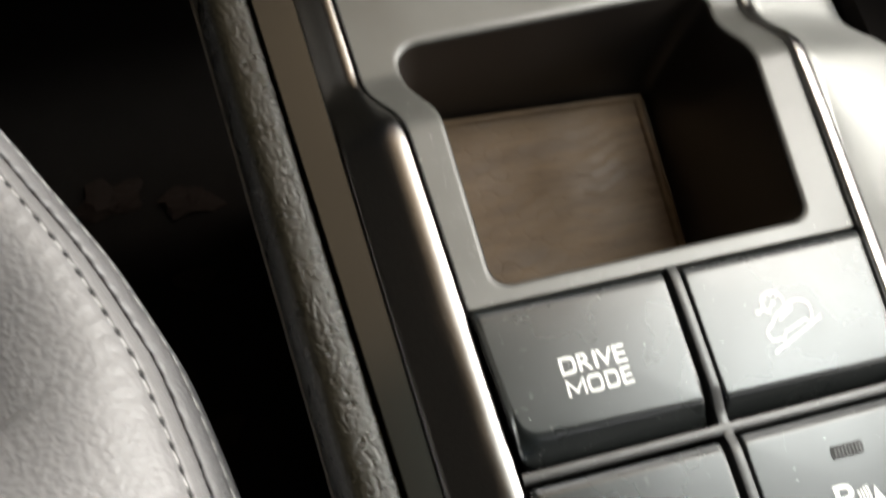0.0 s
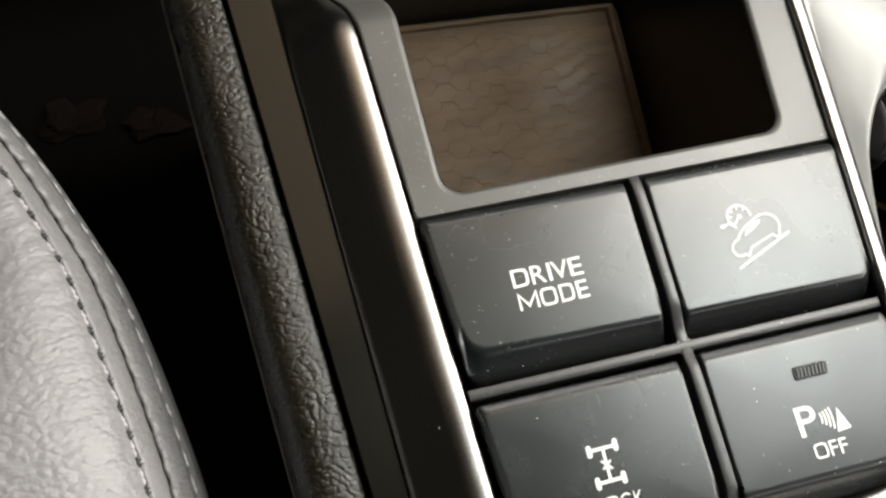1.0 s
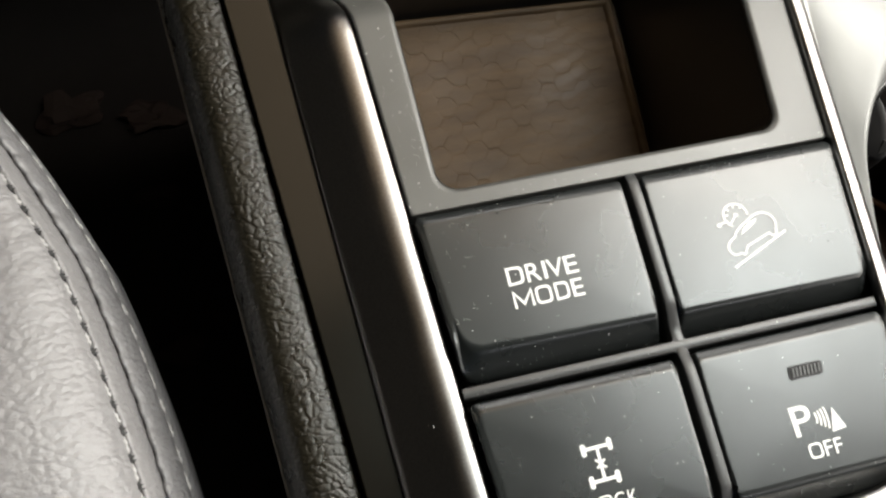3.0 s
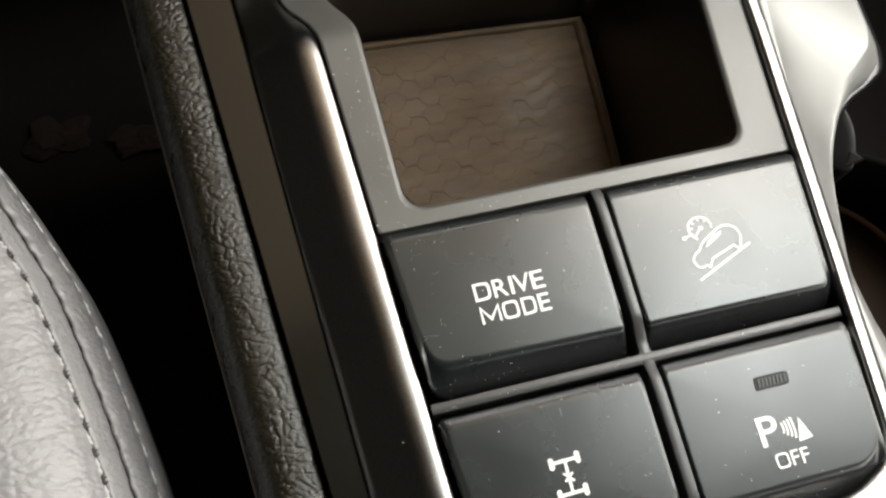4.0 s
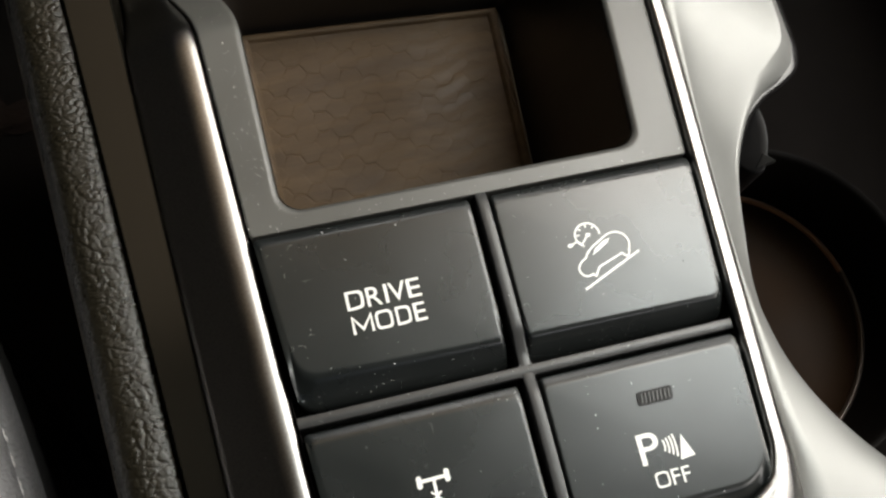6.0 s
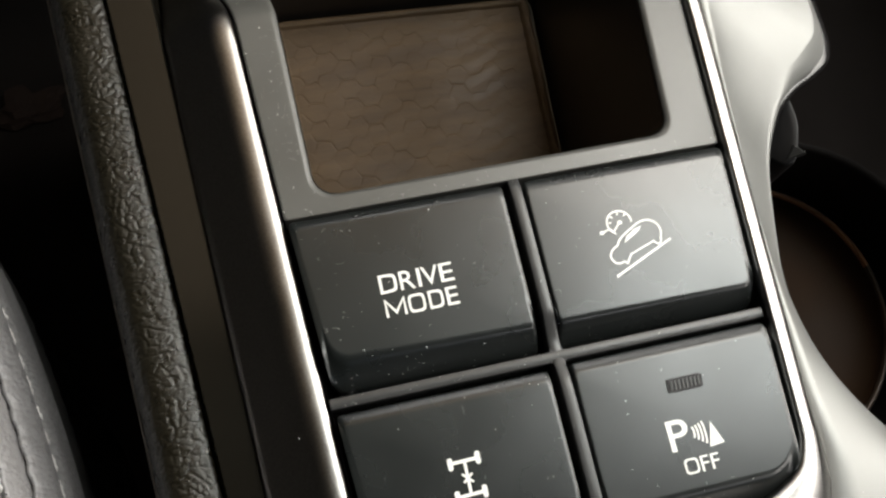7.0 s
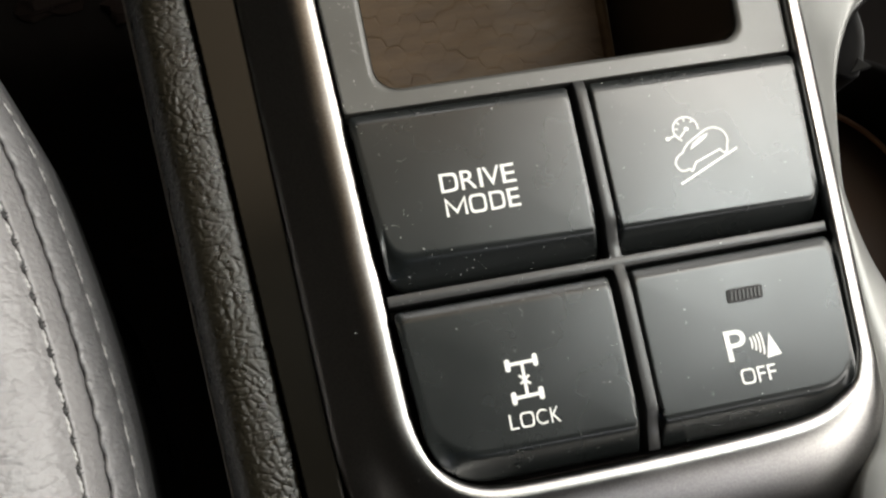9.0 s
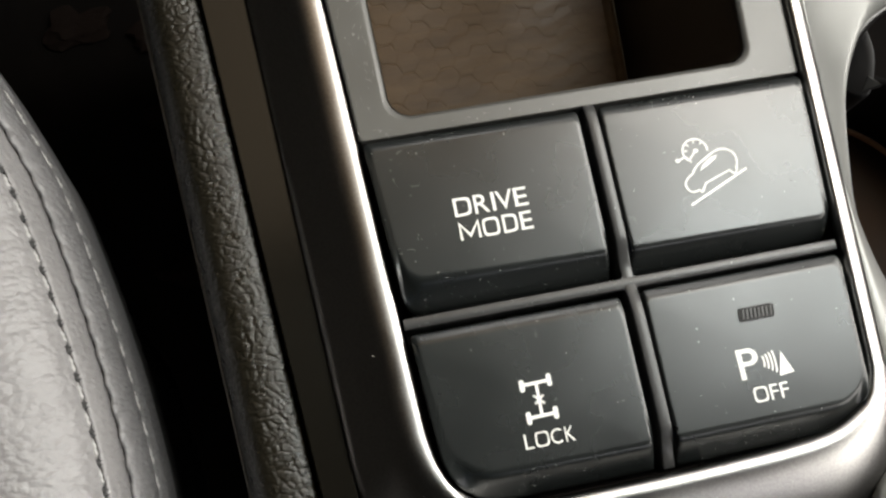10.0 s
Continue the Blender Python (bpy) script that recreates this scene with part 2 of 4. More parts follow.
def spline(pts, n):
    """n points evenly along a smooth curve through pts (Catmull-Rom)."""
    P = [Vector(p) for p in pts]
    P = [P[0] * 2 - P[1]] + P + [P[-1] * 2 - P[-2]]
    raw = []
    for i in range(1, len(P) - 2):
        for s in range(24):
            t = s / 24
            raw.append(0.5 * ((2 * P[i]) + (P[i + 1] - P[i - 1]) * t + (2 * P[i - 1] - 5 * P[i] + 4 * P[i + 1] - P[i + 2]) * t * t
                              + (3 * P[i] - P[i - 1] - 3 * P[i + 1] + P[i + 2]) * t ** 3))
    raw.append(P[-2])
    acc = [0.0]
    for a, b in zip(raw, raw[1:]):
        acc.append(acc[-1] + (b - a).length)
    out, j = [], 0
    for s in range(n):
        d = acc[-1] * s / (n - 1)
        while j < len(acc) - 2 and acc[j + 1] < d:
            j += 1
        f = (d - acc[j]) / max(1e-9, acc[j + 1] - acc[j])
        out.append(raw[j].lerp(raw[j + 1], min(1, f)))
    return out


def xl(y):
    return -0.0413 - 0.052 * y


def xr(y):
    return 0.0414 + 0.055 * y


# ---------------------------------------------------------------- cabin (closes the place)
def slab(name, x0, y0, z0, x1, y1, z1, material, label, category):
    bm = bmesh.new()
    box(bm, x0, y0, z0, x1, y1, z1)
    return tagged(part(name, bm, material, smooth=False), label, category, kind="structure")


slab("floor", -0.85, -1.25, -0.42, 0.85, 0.9, -0.38, CARPET, "black carpeted car floor in deep shade", "floor")
bm = bmesh.new()
for x0, y0, x1, y1 in ((-0.85, -1.25, 0.26, 0.9), (0.69, -1.25, 0.85, 0.9), (0.26, -1.25, 0.69, -0.02), (0.26, 0.56, 0.69, 0.9)):
    box(bm, x0, y0, 0.86, x1, y1, 0.90)
tagged(part("ceiling", bm, ROOF, smooth=False), "black fabric car headliner with a roof window", "ceiling", kind="structure")
slab("ceiling_front", -0.33, 0.235, 0.835, 0.25, 0.84, 0.855, VISOR, "beige fabric front section of the car headliner", "ceiling")
# unseen panel, added only to give the button faces a grey-green reflection
slab("ceiling_reflector", -0.06, 0.04, 0.84, 0.25, 0.232, 0.855, REFLECTOR, "unseen grey-green panel behind the front headliner, added to reflect in the buttons", "ceiling")


def wall_with_window(name, along, at, a0, a1, z0, z1, w0, w1, wz0, wz1, label):
    """A lining wall 5 cm thick with one window opening through it."""
    bm = bmesh.new()
    for (p0, p1, q0, q1) in ((a0, a1, z0, wz0), (a0, a1, wz1, z1), (a0, w0, wz0, wz1), (w1, a1, wz0, wz1)):
        if along == "x":
            box(bm, p0, at, q0, p1, at + 0.05, q1)
        else:
            box(bm, at, p0, q0, at + 0.05, p1, q1)
    return tagged(part(name, bm, LINING, smooth=False), label, "wall", kind="structure")


wall_with_window("wall_rear", "x", -1.25, -0.85, 0.85, -0.38, 0.86, -0.40, 0.70, 0.54, 0.80, "dark cabin lining with a rear window opening")
wall_with_window("wall_front", "x", 0.85, -0.85, 0.85, -0.38, 0.86, -0.62, 0.68, 0.28, 0.78, "dark dashboard wall below the windscreen opening")
wall_with_window("wall_right", "y", 0.80, -0.36, 0.85, -0.38, 0.86, -0.34, 0.58, 0.25, 0.79, "dark door lining with an open window")
slab("wall_left", -0.85, -1.20, -0.38, -0.80, 0.85, 0.86, LINING, "dark grey door lining", "wall")
wall_with_window("wall_right_rear", "y", 0.80, -1.20, -0.36, -0.38, 0.86, -1.04, -0.42, 0.28, 0.76, "dark rear door lining with an open window")

slab("dashboard", -0.80, 0.30, -0.12, 0.80, 0.85, 0.20, LINING, "plain black dashboard ahead of the console", "dashboard")

# ---------------------------------------------------------------- switch panel: plate, divider, well
panel = thing("switch_panel", (0, 0.03, -0.01), "dark grey satin console panel with tray opening and button bay", "console panel")


def plate_mesh():
    bm = bmesh.new()
    oy = 0.165
    outer = rloop([(xl(0.0349) + 0.0004, 0.0350), (xr(0.0340) - 0.0004, 0.0340), (0.0500, oy), (xl(oy) + 0.0004, oy)], [0.0006, 0.0006, 0.001, 0.001], m=110)
    hole = rloop([(-0.0369, 0.0378), (0.0345, 0.0374), (0.0398, 0.1085), (-0.0382, 0.1085)], [0.0046, 0.0040, 0.0055, 0.0055], m=110)

    def lp(f, z):
        out = []
        for (ax, ay), (bx, by) in zip(outer, hole):
            x, y = ax + (bx - ax) * f, ay + (by - ay) * f
            out.append(shaped(x, y, z))
        return out

    def inset(d, z):
        cx, cy = -0.001, 0.073
        return [shaped(bx + (cx - bx) * d / 0.05, by + (cy - by) * d / 0.05, z) for bx, by in hole]

    loft(bm, [lp(0, -0.006), lp(0, -0.0003), lp(0.03, 0), *[lp(0.08 + 0.89 * k / 24, 0) for k in range(25)], inset(0, -0.00003), inset(0.00035, -0.00012), inset(0.00075, -0.00031), inset(0.00105, -0.00050), inset(0.00115, -0.0009), inset(0.00120, -0.004)])
    return bm


part("face_plate", plate_mesh(), BEZEL, panel, "dark grey satin face plate")


def rail(bm, line, half, lit=True):
    """A rail with a rounded top and steep flanks along a line of points."""
    sect = [(-1.0, -0.0070), (-1.0, -0.00020), (-0.94, -0.00005), (-0.86, 0.0), (0.0, 0.0), (0.62, 0.0), (0.74, -0.00003), (0.97, -0.00012), (1.0, -0.00028), (1.0, -0.0070)]
    if not lit:
        sect = sect[:5] + [(-q, z) for q, z in reversed(sect[:4])]
    rows = []
    for i, p in enumerate(line):
        t = (line[min(len(line) - 1, i + 1)] - line[max(0, i - 1)])
        n = Vector((t.y, -t.x, 0)).normalized()
        rows.append([p + n * (q * half) + Vector((0, 0, z)) for q, z in sect])
    loft(bm, rows, closed=False)


def divider_mesh():
    """The cross between the buttons; its upright follows their stepped profile."""
    bm = bmesh.new()
    xm = 0.00105
    rear = spline([(xm, y, z) for y, z in ((-0.0338, -0.0030), (-0.0300, -0.0010), (-0.0275, 0.0008), (-0.0250, 0.0014), (-0.0100, 0.0014), (-0.0045, 0.0011), (-0.0018, 0.0001), (-0.0004, -0.00032))], 60)
    fore = spline([(xm, y, z) for y, z in ((0.0002, -0.00034), (0.0030, -0.0004), (0.0050, 0.0002), (0.0072, 0.0011), (0.0100, 0.0014), (0.0250, 0.0014), (0.0318, 0.0010), (0.0345, 0.0000))], 60)
    rail(bm, rear, 0.00108)
    rail(bm, fore, 0.00108)
    rail(bm, [Vector((-0.0408 + 0.0817 * k / 30, -0.0001, -0.0003)) for k in range(31)], 0.00098, False)
    for sx in (-1, 1):
        for sy in (-1, 1):
            cx, cy, r = xm + sx * 0.00100, -0.0001 + sy * 0.00090, 0.0007
            fan = [bm.verts.new((cx - sx * 0.0003, cy - sy * 0.0003, -0.00036))]
            for k in range(7):
                a = k * math.pi / 12
                fan.append(bm.verts.new((cx + sx * r * (1 - math.sin(a)), cy + sy * r * (1 - math.cos(a)), -0.00036)))
            for k in range(1, 7):
                bm.faces.new((fan[0], fan[k], fan[k + 1]) if sx * sy < 0 else (fan[0], fan[k + 1], fan[k]))
    return bm


part("divider", divider_mesh(), DIVIDER, panel, "grey satin cross-shaped divider between the buttons")
bm = bmesh.new()
lp = rloop([(-0.0388, -0.0348), (0.0392, -0.0342), (0.0434, 0.0358), (-0.0432, 0.0358)], [0.011, 0.010, 0.001, 0.001])
loft(bm, [[(x, y, -0.001) for x, y in lp], [(x, y, -0.009) for x, y in lp]], cap=True)
part("bay", bm, BLACK, panel, "black recess behind the buttons")


# ---------------------------------------------------------------- storage tray ahead of the buttons
tray = thing("storage_tray", (0, 0.08, -0.06), "deep black plastic storage tray sunk in the console", "tray")
bm = bmesh.new()
top = rloop([(-0.0359, 0.0388), (0.0335, 0.0384), (0.0388, 0.1075), (-0.0372, 0.1075)], [0.0046, 0.0040, 0.0055, 0.0055], m=30)
bot = rloop([(-0.0385, 0.0400), (0.0248, 0.0400), (0.0284, 0.0990), (-0.0405, 0.1040)], [0.004, 0.004, 0.003, 0.004], m=30)
loops = []
for s in range(11):
    f = s / 10
    row = []
    for (ax, ay), (bx, by) in zip(top, bot):
        px, py, pz = shaped(ax, ay, -0.0012)
        row.append((px + (bx - px) * f ** 0.9, py + (by - py) * f, pz + (-0.0490 - pz) * f))
    loops.append(row)
loft(bm, loops)
part("liner", bm, TRAYWALL, tray)
bm = bmesh.new()
bm.faces.new([bm.verts.new((p[0], p[1], p[2] - 0.0002)) for p in loops[-1]])
part("tray_floor", bm, TRAYWALL, tray, smooth=False)

tray_mat = thing("tray_mat", (-0.006, 0.07, -0.049), "brown rubber mat pressed with a honeycomb pattern lying in the tray", "mat")


def mat_mesh():
    """A rubber sheet pressed with a honeycomb of fine grooves, worn in places, and a raised edge."""
    nx, ny = 400, 400
    u, v = np.meshgrid(np.linspace(0, 1, nx + 1), np.linspace(0, 1, ny + 1))
    y = 0.0408 + v * 0.0575 + 0.0048 * v * (1 - u)
    x = -0.0378 - 0.001 * v + u * (0.0622 + 0.0040 * v)
    wx = x + 0.00016 * np.sin(y * 900 + 2 * np.sin(x * 310)) + 0.0002 * np.sin(x * 470 + y * 390)
    wy = y + 0.05 * x + 0.00014 * np.sin(x * 800 + 2 * np.sin(y * 270)) + 0.00012 * np.sin(x * 2100 - y * 600)
    side = 0.0030
    px, py, half = 3 * side, math.sqrt(3) * side, math.sqrt(3) / 2 * side
    ax, ay = np.mod(wx, px) - px / 2, np.mod(wy, py) - py / 2
    bx, by = np.mod(wx - px / 2, px) - px / 2, np.mod(wy - py / 2, py) - py / 2
    near = ax * ax + ay * ay < bx * bx + by * by
    gx, gy = np.where(near, ax, bx), np.where(near, ay, by)
    edge = half - np.maximum(np.abs(gy), np.abs(gx) * math.sqrt(3) / 2 + np.abs(gy) / 2)
    worn = np.clip(0.62 + 0.55 * np.sin(x * 260 + 1.7 * np.sin(y * 160) + 900 * y), 0.12, 1) * (1 - 0.35 * u)
    slant = np.abs(gx) * math.sqrt(3) / 2 + np.abs(gy) / 2 > np.abs(gy)
    worn = worn * np.where(slant, np.where(gx * gy > 0, 0.65, 0.22), 0.9)
    groove = np.clip(1 - edge / 0.00036, 0, 1)
    groove = groove * groove * (3 - 2 * groove)
    z = -0.0480 - 0.00030 * groove * worn + 0.022 * gy * (1 - groove) + 0.00011 * np.sin(y * 1500 + 3 * np.sin(x * 240)) * u
    rim = np.minimum(np.minimum(u, 1 - u) * 0.066, np.minimum(v, 1 - v) * 0.074)
    z = np.where(rim < 0.0026, -0.0480 + 0.0010 * np.sqrt(np.maximum(0.0, 1 - (rim / 0.0013 - 1) ** 2)), z)
    me = bpy.data.meshes.new("pressed_sheet")
    k = np.arange((nx + 1) * (ny + 1)).reshape(ny + 1, nx + 1)
    quads = np.stack([k[:-1, :-1], k[:-1, 1:], k[1:, 1:], k[1:, :-1]], -1).reshape(-1, 4)
    me.from_pydata(np.stack([x, y, z], -1).reshape(-1, 3).tolist(), [], quads.tolist())
    return me


part_mesh("pressed_sheet", mat_mesh(), RUBBER, tray_mat)

# ---------------------------------------------------------------- silver surround round the panel
surround = thing("trim_surround", (0, -0.045, -0.02), "satin silver plastic surround framing the button panel", "trim")


def surround_mesh():
    bm = bmesh.new()
    inner = [(xl(0.165), 0.165)]
    for i in range(1, 61):
        y = 0.165 - (0.165 + 0.020) * i / 60
        inner.append((xl(y), y))
    cl = spline([(xl(-0.020), -0.020), (-0.0392, -0.0252), (-0.0364, -0.0306), (-0.0311, -0.0338), (-0.0240, -0.0347), (-0.0080, -0.0347), (0.0090, -0.0344),
                 (0.0240, -0.0337), (0.0318, -0.0323), (0.0376, -0.0288), (0.0399, -0.0240), (xr(-0.020), -0.0200)], 60)
    inner += [(p.x, p.y) for p in cl[1:]]
    for i in range(1, 61):
        y = -0.020 + (0.165 + 0.020) * i / 60
        inner.append((xr(y) if y < 0.06 else xr(0.06) + (y - 0.06) * 0.03, y))
    n = len(inner)
    LEFT = [(0, -0.006), (0, -0.0014), (0.0002, -0.0006), (0.0005, -0.00026), (0.0010, -0.00010), (0.0018, -0.00001), (0.0034, -0.00010), (0.0053, -0.0007), (0.0075, -0.0019), (0.0083, -0.00232), (0.0131, -0.00487), (0.0141, -0.0054), (0.0144, -0.0072), (0.0145, -0.03)]
    REAR = [(0, -0.006), (0, -0.0006), (0.0003, 0.0004), (0.0012, 0.0009), (0.0025, 0.0008), (0.0050, 0.0000), (0.0095, -0.0025), (0.0150, -0.0072), (0.0210, -0.0145), (0.0222, -0.0174), (0.0236, -0.0208), (0.0245, -0.0230), (0.0248, -0.0240), (0.025, -0.05)]
    RIGHT = [(0, -0.006), (0, -0.0002), (0.0001, 0.0005), (0.0002, 0.0010), (0.0005, 0.0013), (0.0011, 0.0014), (0.0027, 0.0008), (0.0034, 0.0002), (0.0037, -0.0006), (0.00377, -0.0009), (0.00384, -0.0013), (0.0039, -0.0016), (0.0040, -0.006), (0.0040, -0.02)]
    rows = []
    for i in range(n):
        a, b = Vector(inner[max(0, i - 1)]), Vector(inner[min(n - 1, i + 1)])
        t = (b - a).normalized()
        nx, ny = t.y, -t.x
        wl, wr, wb = max(0, -nx) ** 2, max(0, nx) ** 2, max(0, -ny) ** 2
        s = wl + wr + wb
        row = []
        for pl, pb, pr in zip(LEFT, REAR, RIGHT):
            d = (pl[0] * wl + pb[0] * wb + pr[0] * wr) / s
            z = (pl[1] * wl + pb[1] * wb + pr[1] * wr) / s
            base = shaped(inner[i][0], inner[i][1], 0)
            keep = max(0.0, 1 - d / 0.0135) if wl > 0.5 else 1.0
            dip = -base[2]
            row.append((base[0] * keep + inner[i][0] * (1 - keep) + nx * d, inner[i][1] + ny * d, z - dip))
        rows.append(row)
    loft(bm, list(zip(*rows)), closed=False)
    bmesh.ops.reverse_faces(bm, faces=bm.faces[:])
    return bm


part("silver_rim", surround_mesh(), SILVER, surround)

# ---------------------------------------------------------------- silver side cover that borders the cup holder
cover = thing("cup_holder_surround", (0.06, 0.02, -0.03), "pale silver side cover curving round the cup holder", "trim")
N = 240
A = spline([(0.0350, -0.0800), (0.0378, -0.0500), (0.0428, -0.0400), (0.0457, -0.0290), (0.0458, -0.0150), (0.0465, 0.0), (0.0481, 0.030), (0.0498, 0.060), (0.0512, 0.10), (0.0540, 0.165)], N)
EDGE = [(0.1500, -0.0770), (0.1040, -0.0535), (0.0840, -0.0430), (0.0723, -0.0344), (0.0603, -0.0212), (0.0553, -0.0060), (0.0547, 0.0060), (0.0562, 0.0170), (0.0600, 0.0330), (0.0660, 0.0446), (0.0715, 0.0500), (0.0776, 0.0530), (0.0822, 0.0560), (0.0838, 0.0598), (0.0843, 0.0650), (0.0842, 0.0950), (0.0845, 0.1650)]
Bc = spline(EDGE, N)


def cover_mesh():
    top, edge = [], []
    for a, b in zip(A, Bc):
        w = (b - a).length
        d = (b - a) / w
        row = [(a.x, a.y, -0.012), (a.x, a.y, -0.0045), (a.x + d.x * 0.0006, a.y + d.y * 0.0006, -0.0036)]
        s = smooth01(0.0460, 0.0560, b.y)
        fw, z1 = 0.0012 + 0.0040 * s, -0.0152 + 0.0008 * s
        for f, q in ((0.12, 0.11), (0.25, 0.24), (0.4, 0.39), (0.55, 0.54), (0.7, 0.69), (0.86, 0.855), (0.95, 0.955), (1.0, 1.0)):
            g = (w - fw) * f
            row.append((a.x + d.x * g, a.y + d.y * g, -0.0036 + (z1 + 0.0036) * q))
        roll = [row[-1]]
        for k in range(1, 7):
            g = k / 6
            c = (math.sin(g * math.pi / 2) * (1 - s) + g * s, (1 - math.cos(g * math.pi / 2)) * (1 - s) + g ** 1.1 * s)
            off = -fw + (fw + 0.0006) * c[0]
            roll.append((b.x + d.x * off, b.y + d.y * off, z1 + (-0.019 - 0.002 * s - z1) * c[1]))
        roll.append((b.x + d.x * 0.0004, b.y + d.y * 0.0004, -0.0205))
        for out, line in ((top, row), (edge, roll)):
            out.append([shaped(p[0], p[1], p[2] - 4 * max(0.0, -0.02 - p[1]) ** 2) for p in line])
    made = []
    for rows in (top, edge):
        bm = bmesh.new()
        loft(bm, list(zip(*rows)), closed=False)
        bmesh.ops.reverse_faces(bm, faces=bm.faces[:])
        made.append(bm)
    return made


cover_top, cover_edge = cover_mesh()
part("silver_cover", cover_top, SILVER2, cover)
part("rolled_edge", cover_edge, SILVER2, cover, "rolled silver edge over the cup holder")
bm = bmesh.new()
rows = []
for a, b in zip(A, Bc):
    d = (b - a).normalized()
    rows.append([shaped(b.x + d.x * q, b.y + d.y * q, z) for q, z in ((-0.0006, -0.0200), (0.0010, -0.0204), (0.0019, -0.0212), (0.0021, -0.0226), (0.0012, -0.0245), (-0.0030, -0.034))])
loft(bm, rows, closed=False)
bmesh.ops.reverse_faces(bm, faces=bm.faces[:])
part("lip", bm, LIP, cover, "glossy black lip under the silver edge")

holder = thing("cup_holder", (0.075, 0.01, -0.11), "black plastic cup holder well with a round liner", "cup holder")
bm = bmesh.new()
rows = []
for a, b in zip(A, Bc):
    d = (b - a).normalized()
    rows.append([(b.x - d.x * 0.002, b.y - d.y * 0.002, -0.024), (b.x - d.x * 0.004, b.y - d.y * 0.004, -0.06), (b.x - d.x * 0.006, b.y - d.y * 0.006, -0.112)])
loft(bm, list(zip(*rows)), closed=False)
box(bm, 0.03, -0.10, -0.115, 0.20, 0.18, -0.111)
box(bm, 0.19, -0.10, -0.115, 0.20, 0.18, -0.01)
part("well", bm, BLACK, holder)


def revolve(bm, prof, cx, cy, n=64):
    loft(bm, [[(cx + r * math.cos(2 * math.pi * i / n), cy + r * math.sin(2 * math.pi * i / n), z) for i in range(n)] for r, z in prof])


CX, CY = 0.0765, 0.0096
bm = bmesh.new()
revolve(bm, [(0.0430, -0.060), (0.0420, -0.0605), (0.0416, -0.062), (0.0412, -0.070), (0.0404, -0.088)], CX, CY)
part("round_liner", bm, CUPWALL, holder, "glossy black cup wall")
bm = bmesh.new()
revolve(bm, [(0.0392, -0.0880), (0.0380, -0.0905), (0.0300, -0.0920), (0.0001, -0.0920)], CX, CY)
part("cup_floor", bm, CUP, holder, "brown-black cup floor")
RING = [(0.0402, -0.0882), (0.0398, -0.0872), (0.0393, -0.0869), (0.0389, -0.0873), (0.0387, -0.0884)]
# ring in two colours: the 12-72 degree arc has its highlight painted in
for name, a0, a1, material, label in (("floor_ring", 72, 372, CUPEDGE, "dark brown ring round the cup floor"), ("lit_ring", 12, 72, CUPLIT, "copper-brown stretch of the ring, coloured lighter where it catches light")):
    bm = bmesh.new()
    loft(bm, [[(CX + r * math.cos(radians(a0 + (a1 - a0) * i / 60)), CY + r * math.sin(radians(a0 + (a1 - a0) * i / 60)), z) for i in range(61)] for r, z in RING], closed=False)
    part(name, bm, material, holder, label)
bm = bmesh.new()
tri = spline([(0.0742, 0.0530), (0.0695, 0.0490), (0.0668, 0.0425), (0.0682, 0.0368), (0.0714, 0.0348), (0.0734, 0.0390), (0.0746, 0.0450), (0.0742, 0.0530)], 33)[:-1]
tc = sum(tri, Vector((0, 0))) / len(tri)
loft(bm, [[(tc.x + (p.x - tc.x) * f, tc.y + (p.y - tc.y) * f, z + 0.7 * ((p.x - 0.073) * f)) for p in tri] for f, z in ((1.0, -0.045), (1.0, -0.0275), (0.985, -0.0270), (0.95, -0.0267), (0.90, -0.0266), (0.5, -0.0272), (0.1, -0.0275))], cap=True)
tab = part("spring_tab", bm, TAB, holder, "dark satin spring tab")
bm = bmesh.new()
loft(bm, [[(0.0718 + (x - 0.0718) * f, 0.0372 + (y - 0.0372) * f, z + 0.7 * (x - 0.073)) for x, y in ((0.0704, 0.0362), (0.0740, 0.0361), (0.0722, 0.0390))] for f, z in ((1.0, -0.0276), (1.0, -0.0262), (0.8, -0.0260))], cap=True)
part("catch", bm, CATCH, tab, "small grey catch plate", smooth=False)

# ---------------------------------------------------------------- console side by the seat
KX = 0.074


def run_strip(bm, prof, y0, y1, n):
    rows = []
    for i in range(n + 1):
        y = y0 + (y1 - y0) * i / n
        rows.append([(x - KX * y, y, z) for x, z in prof])
    loft(bm, rows, closed=False)


strip = thing("side_strip", (-0.065, 0.03, -0.02), "narrow brown-grey plastic strip along the console edge", "trim strip")
face, inner, outer = [], [], []
for i in range(91):
    y = -0.15 + 0.37 * i / 90
    xa, xb = -0.0559 - 0.054 * y, -0.0628 - 0.078 * y
    face.append([(xa, y, -0.0066), (xa - 0.0003, y, -0.0063), (xb + 0.0003, y, -0.0064), (xb, y, -0.0069)])
    inner.append([(xa, y, -0.05), (xa, y, -0.0066)])
    outer.append([(xb, y, -0.0069), (xb, y, -0.05)])
for name, rows in (("strip_face", face), ("flange", inner), ("flange", outer)):
    bm = bmesh.new()
    loft(bm, rows, closed=False)
    bmesh.ops.reverse_faces(bm, faces=bm.faces[:])
    part(name, bm, STRIP, strip, smooth=False)

console = thing("console_side_pad", (-0.08, 0.03, -0.06), "black grained leather pad on the console flank, with a fine seam", "console pad")


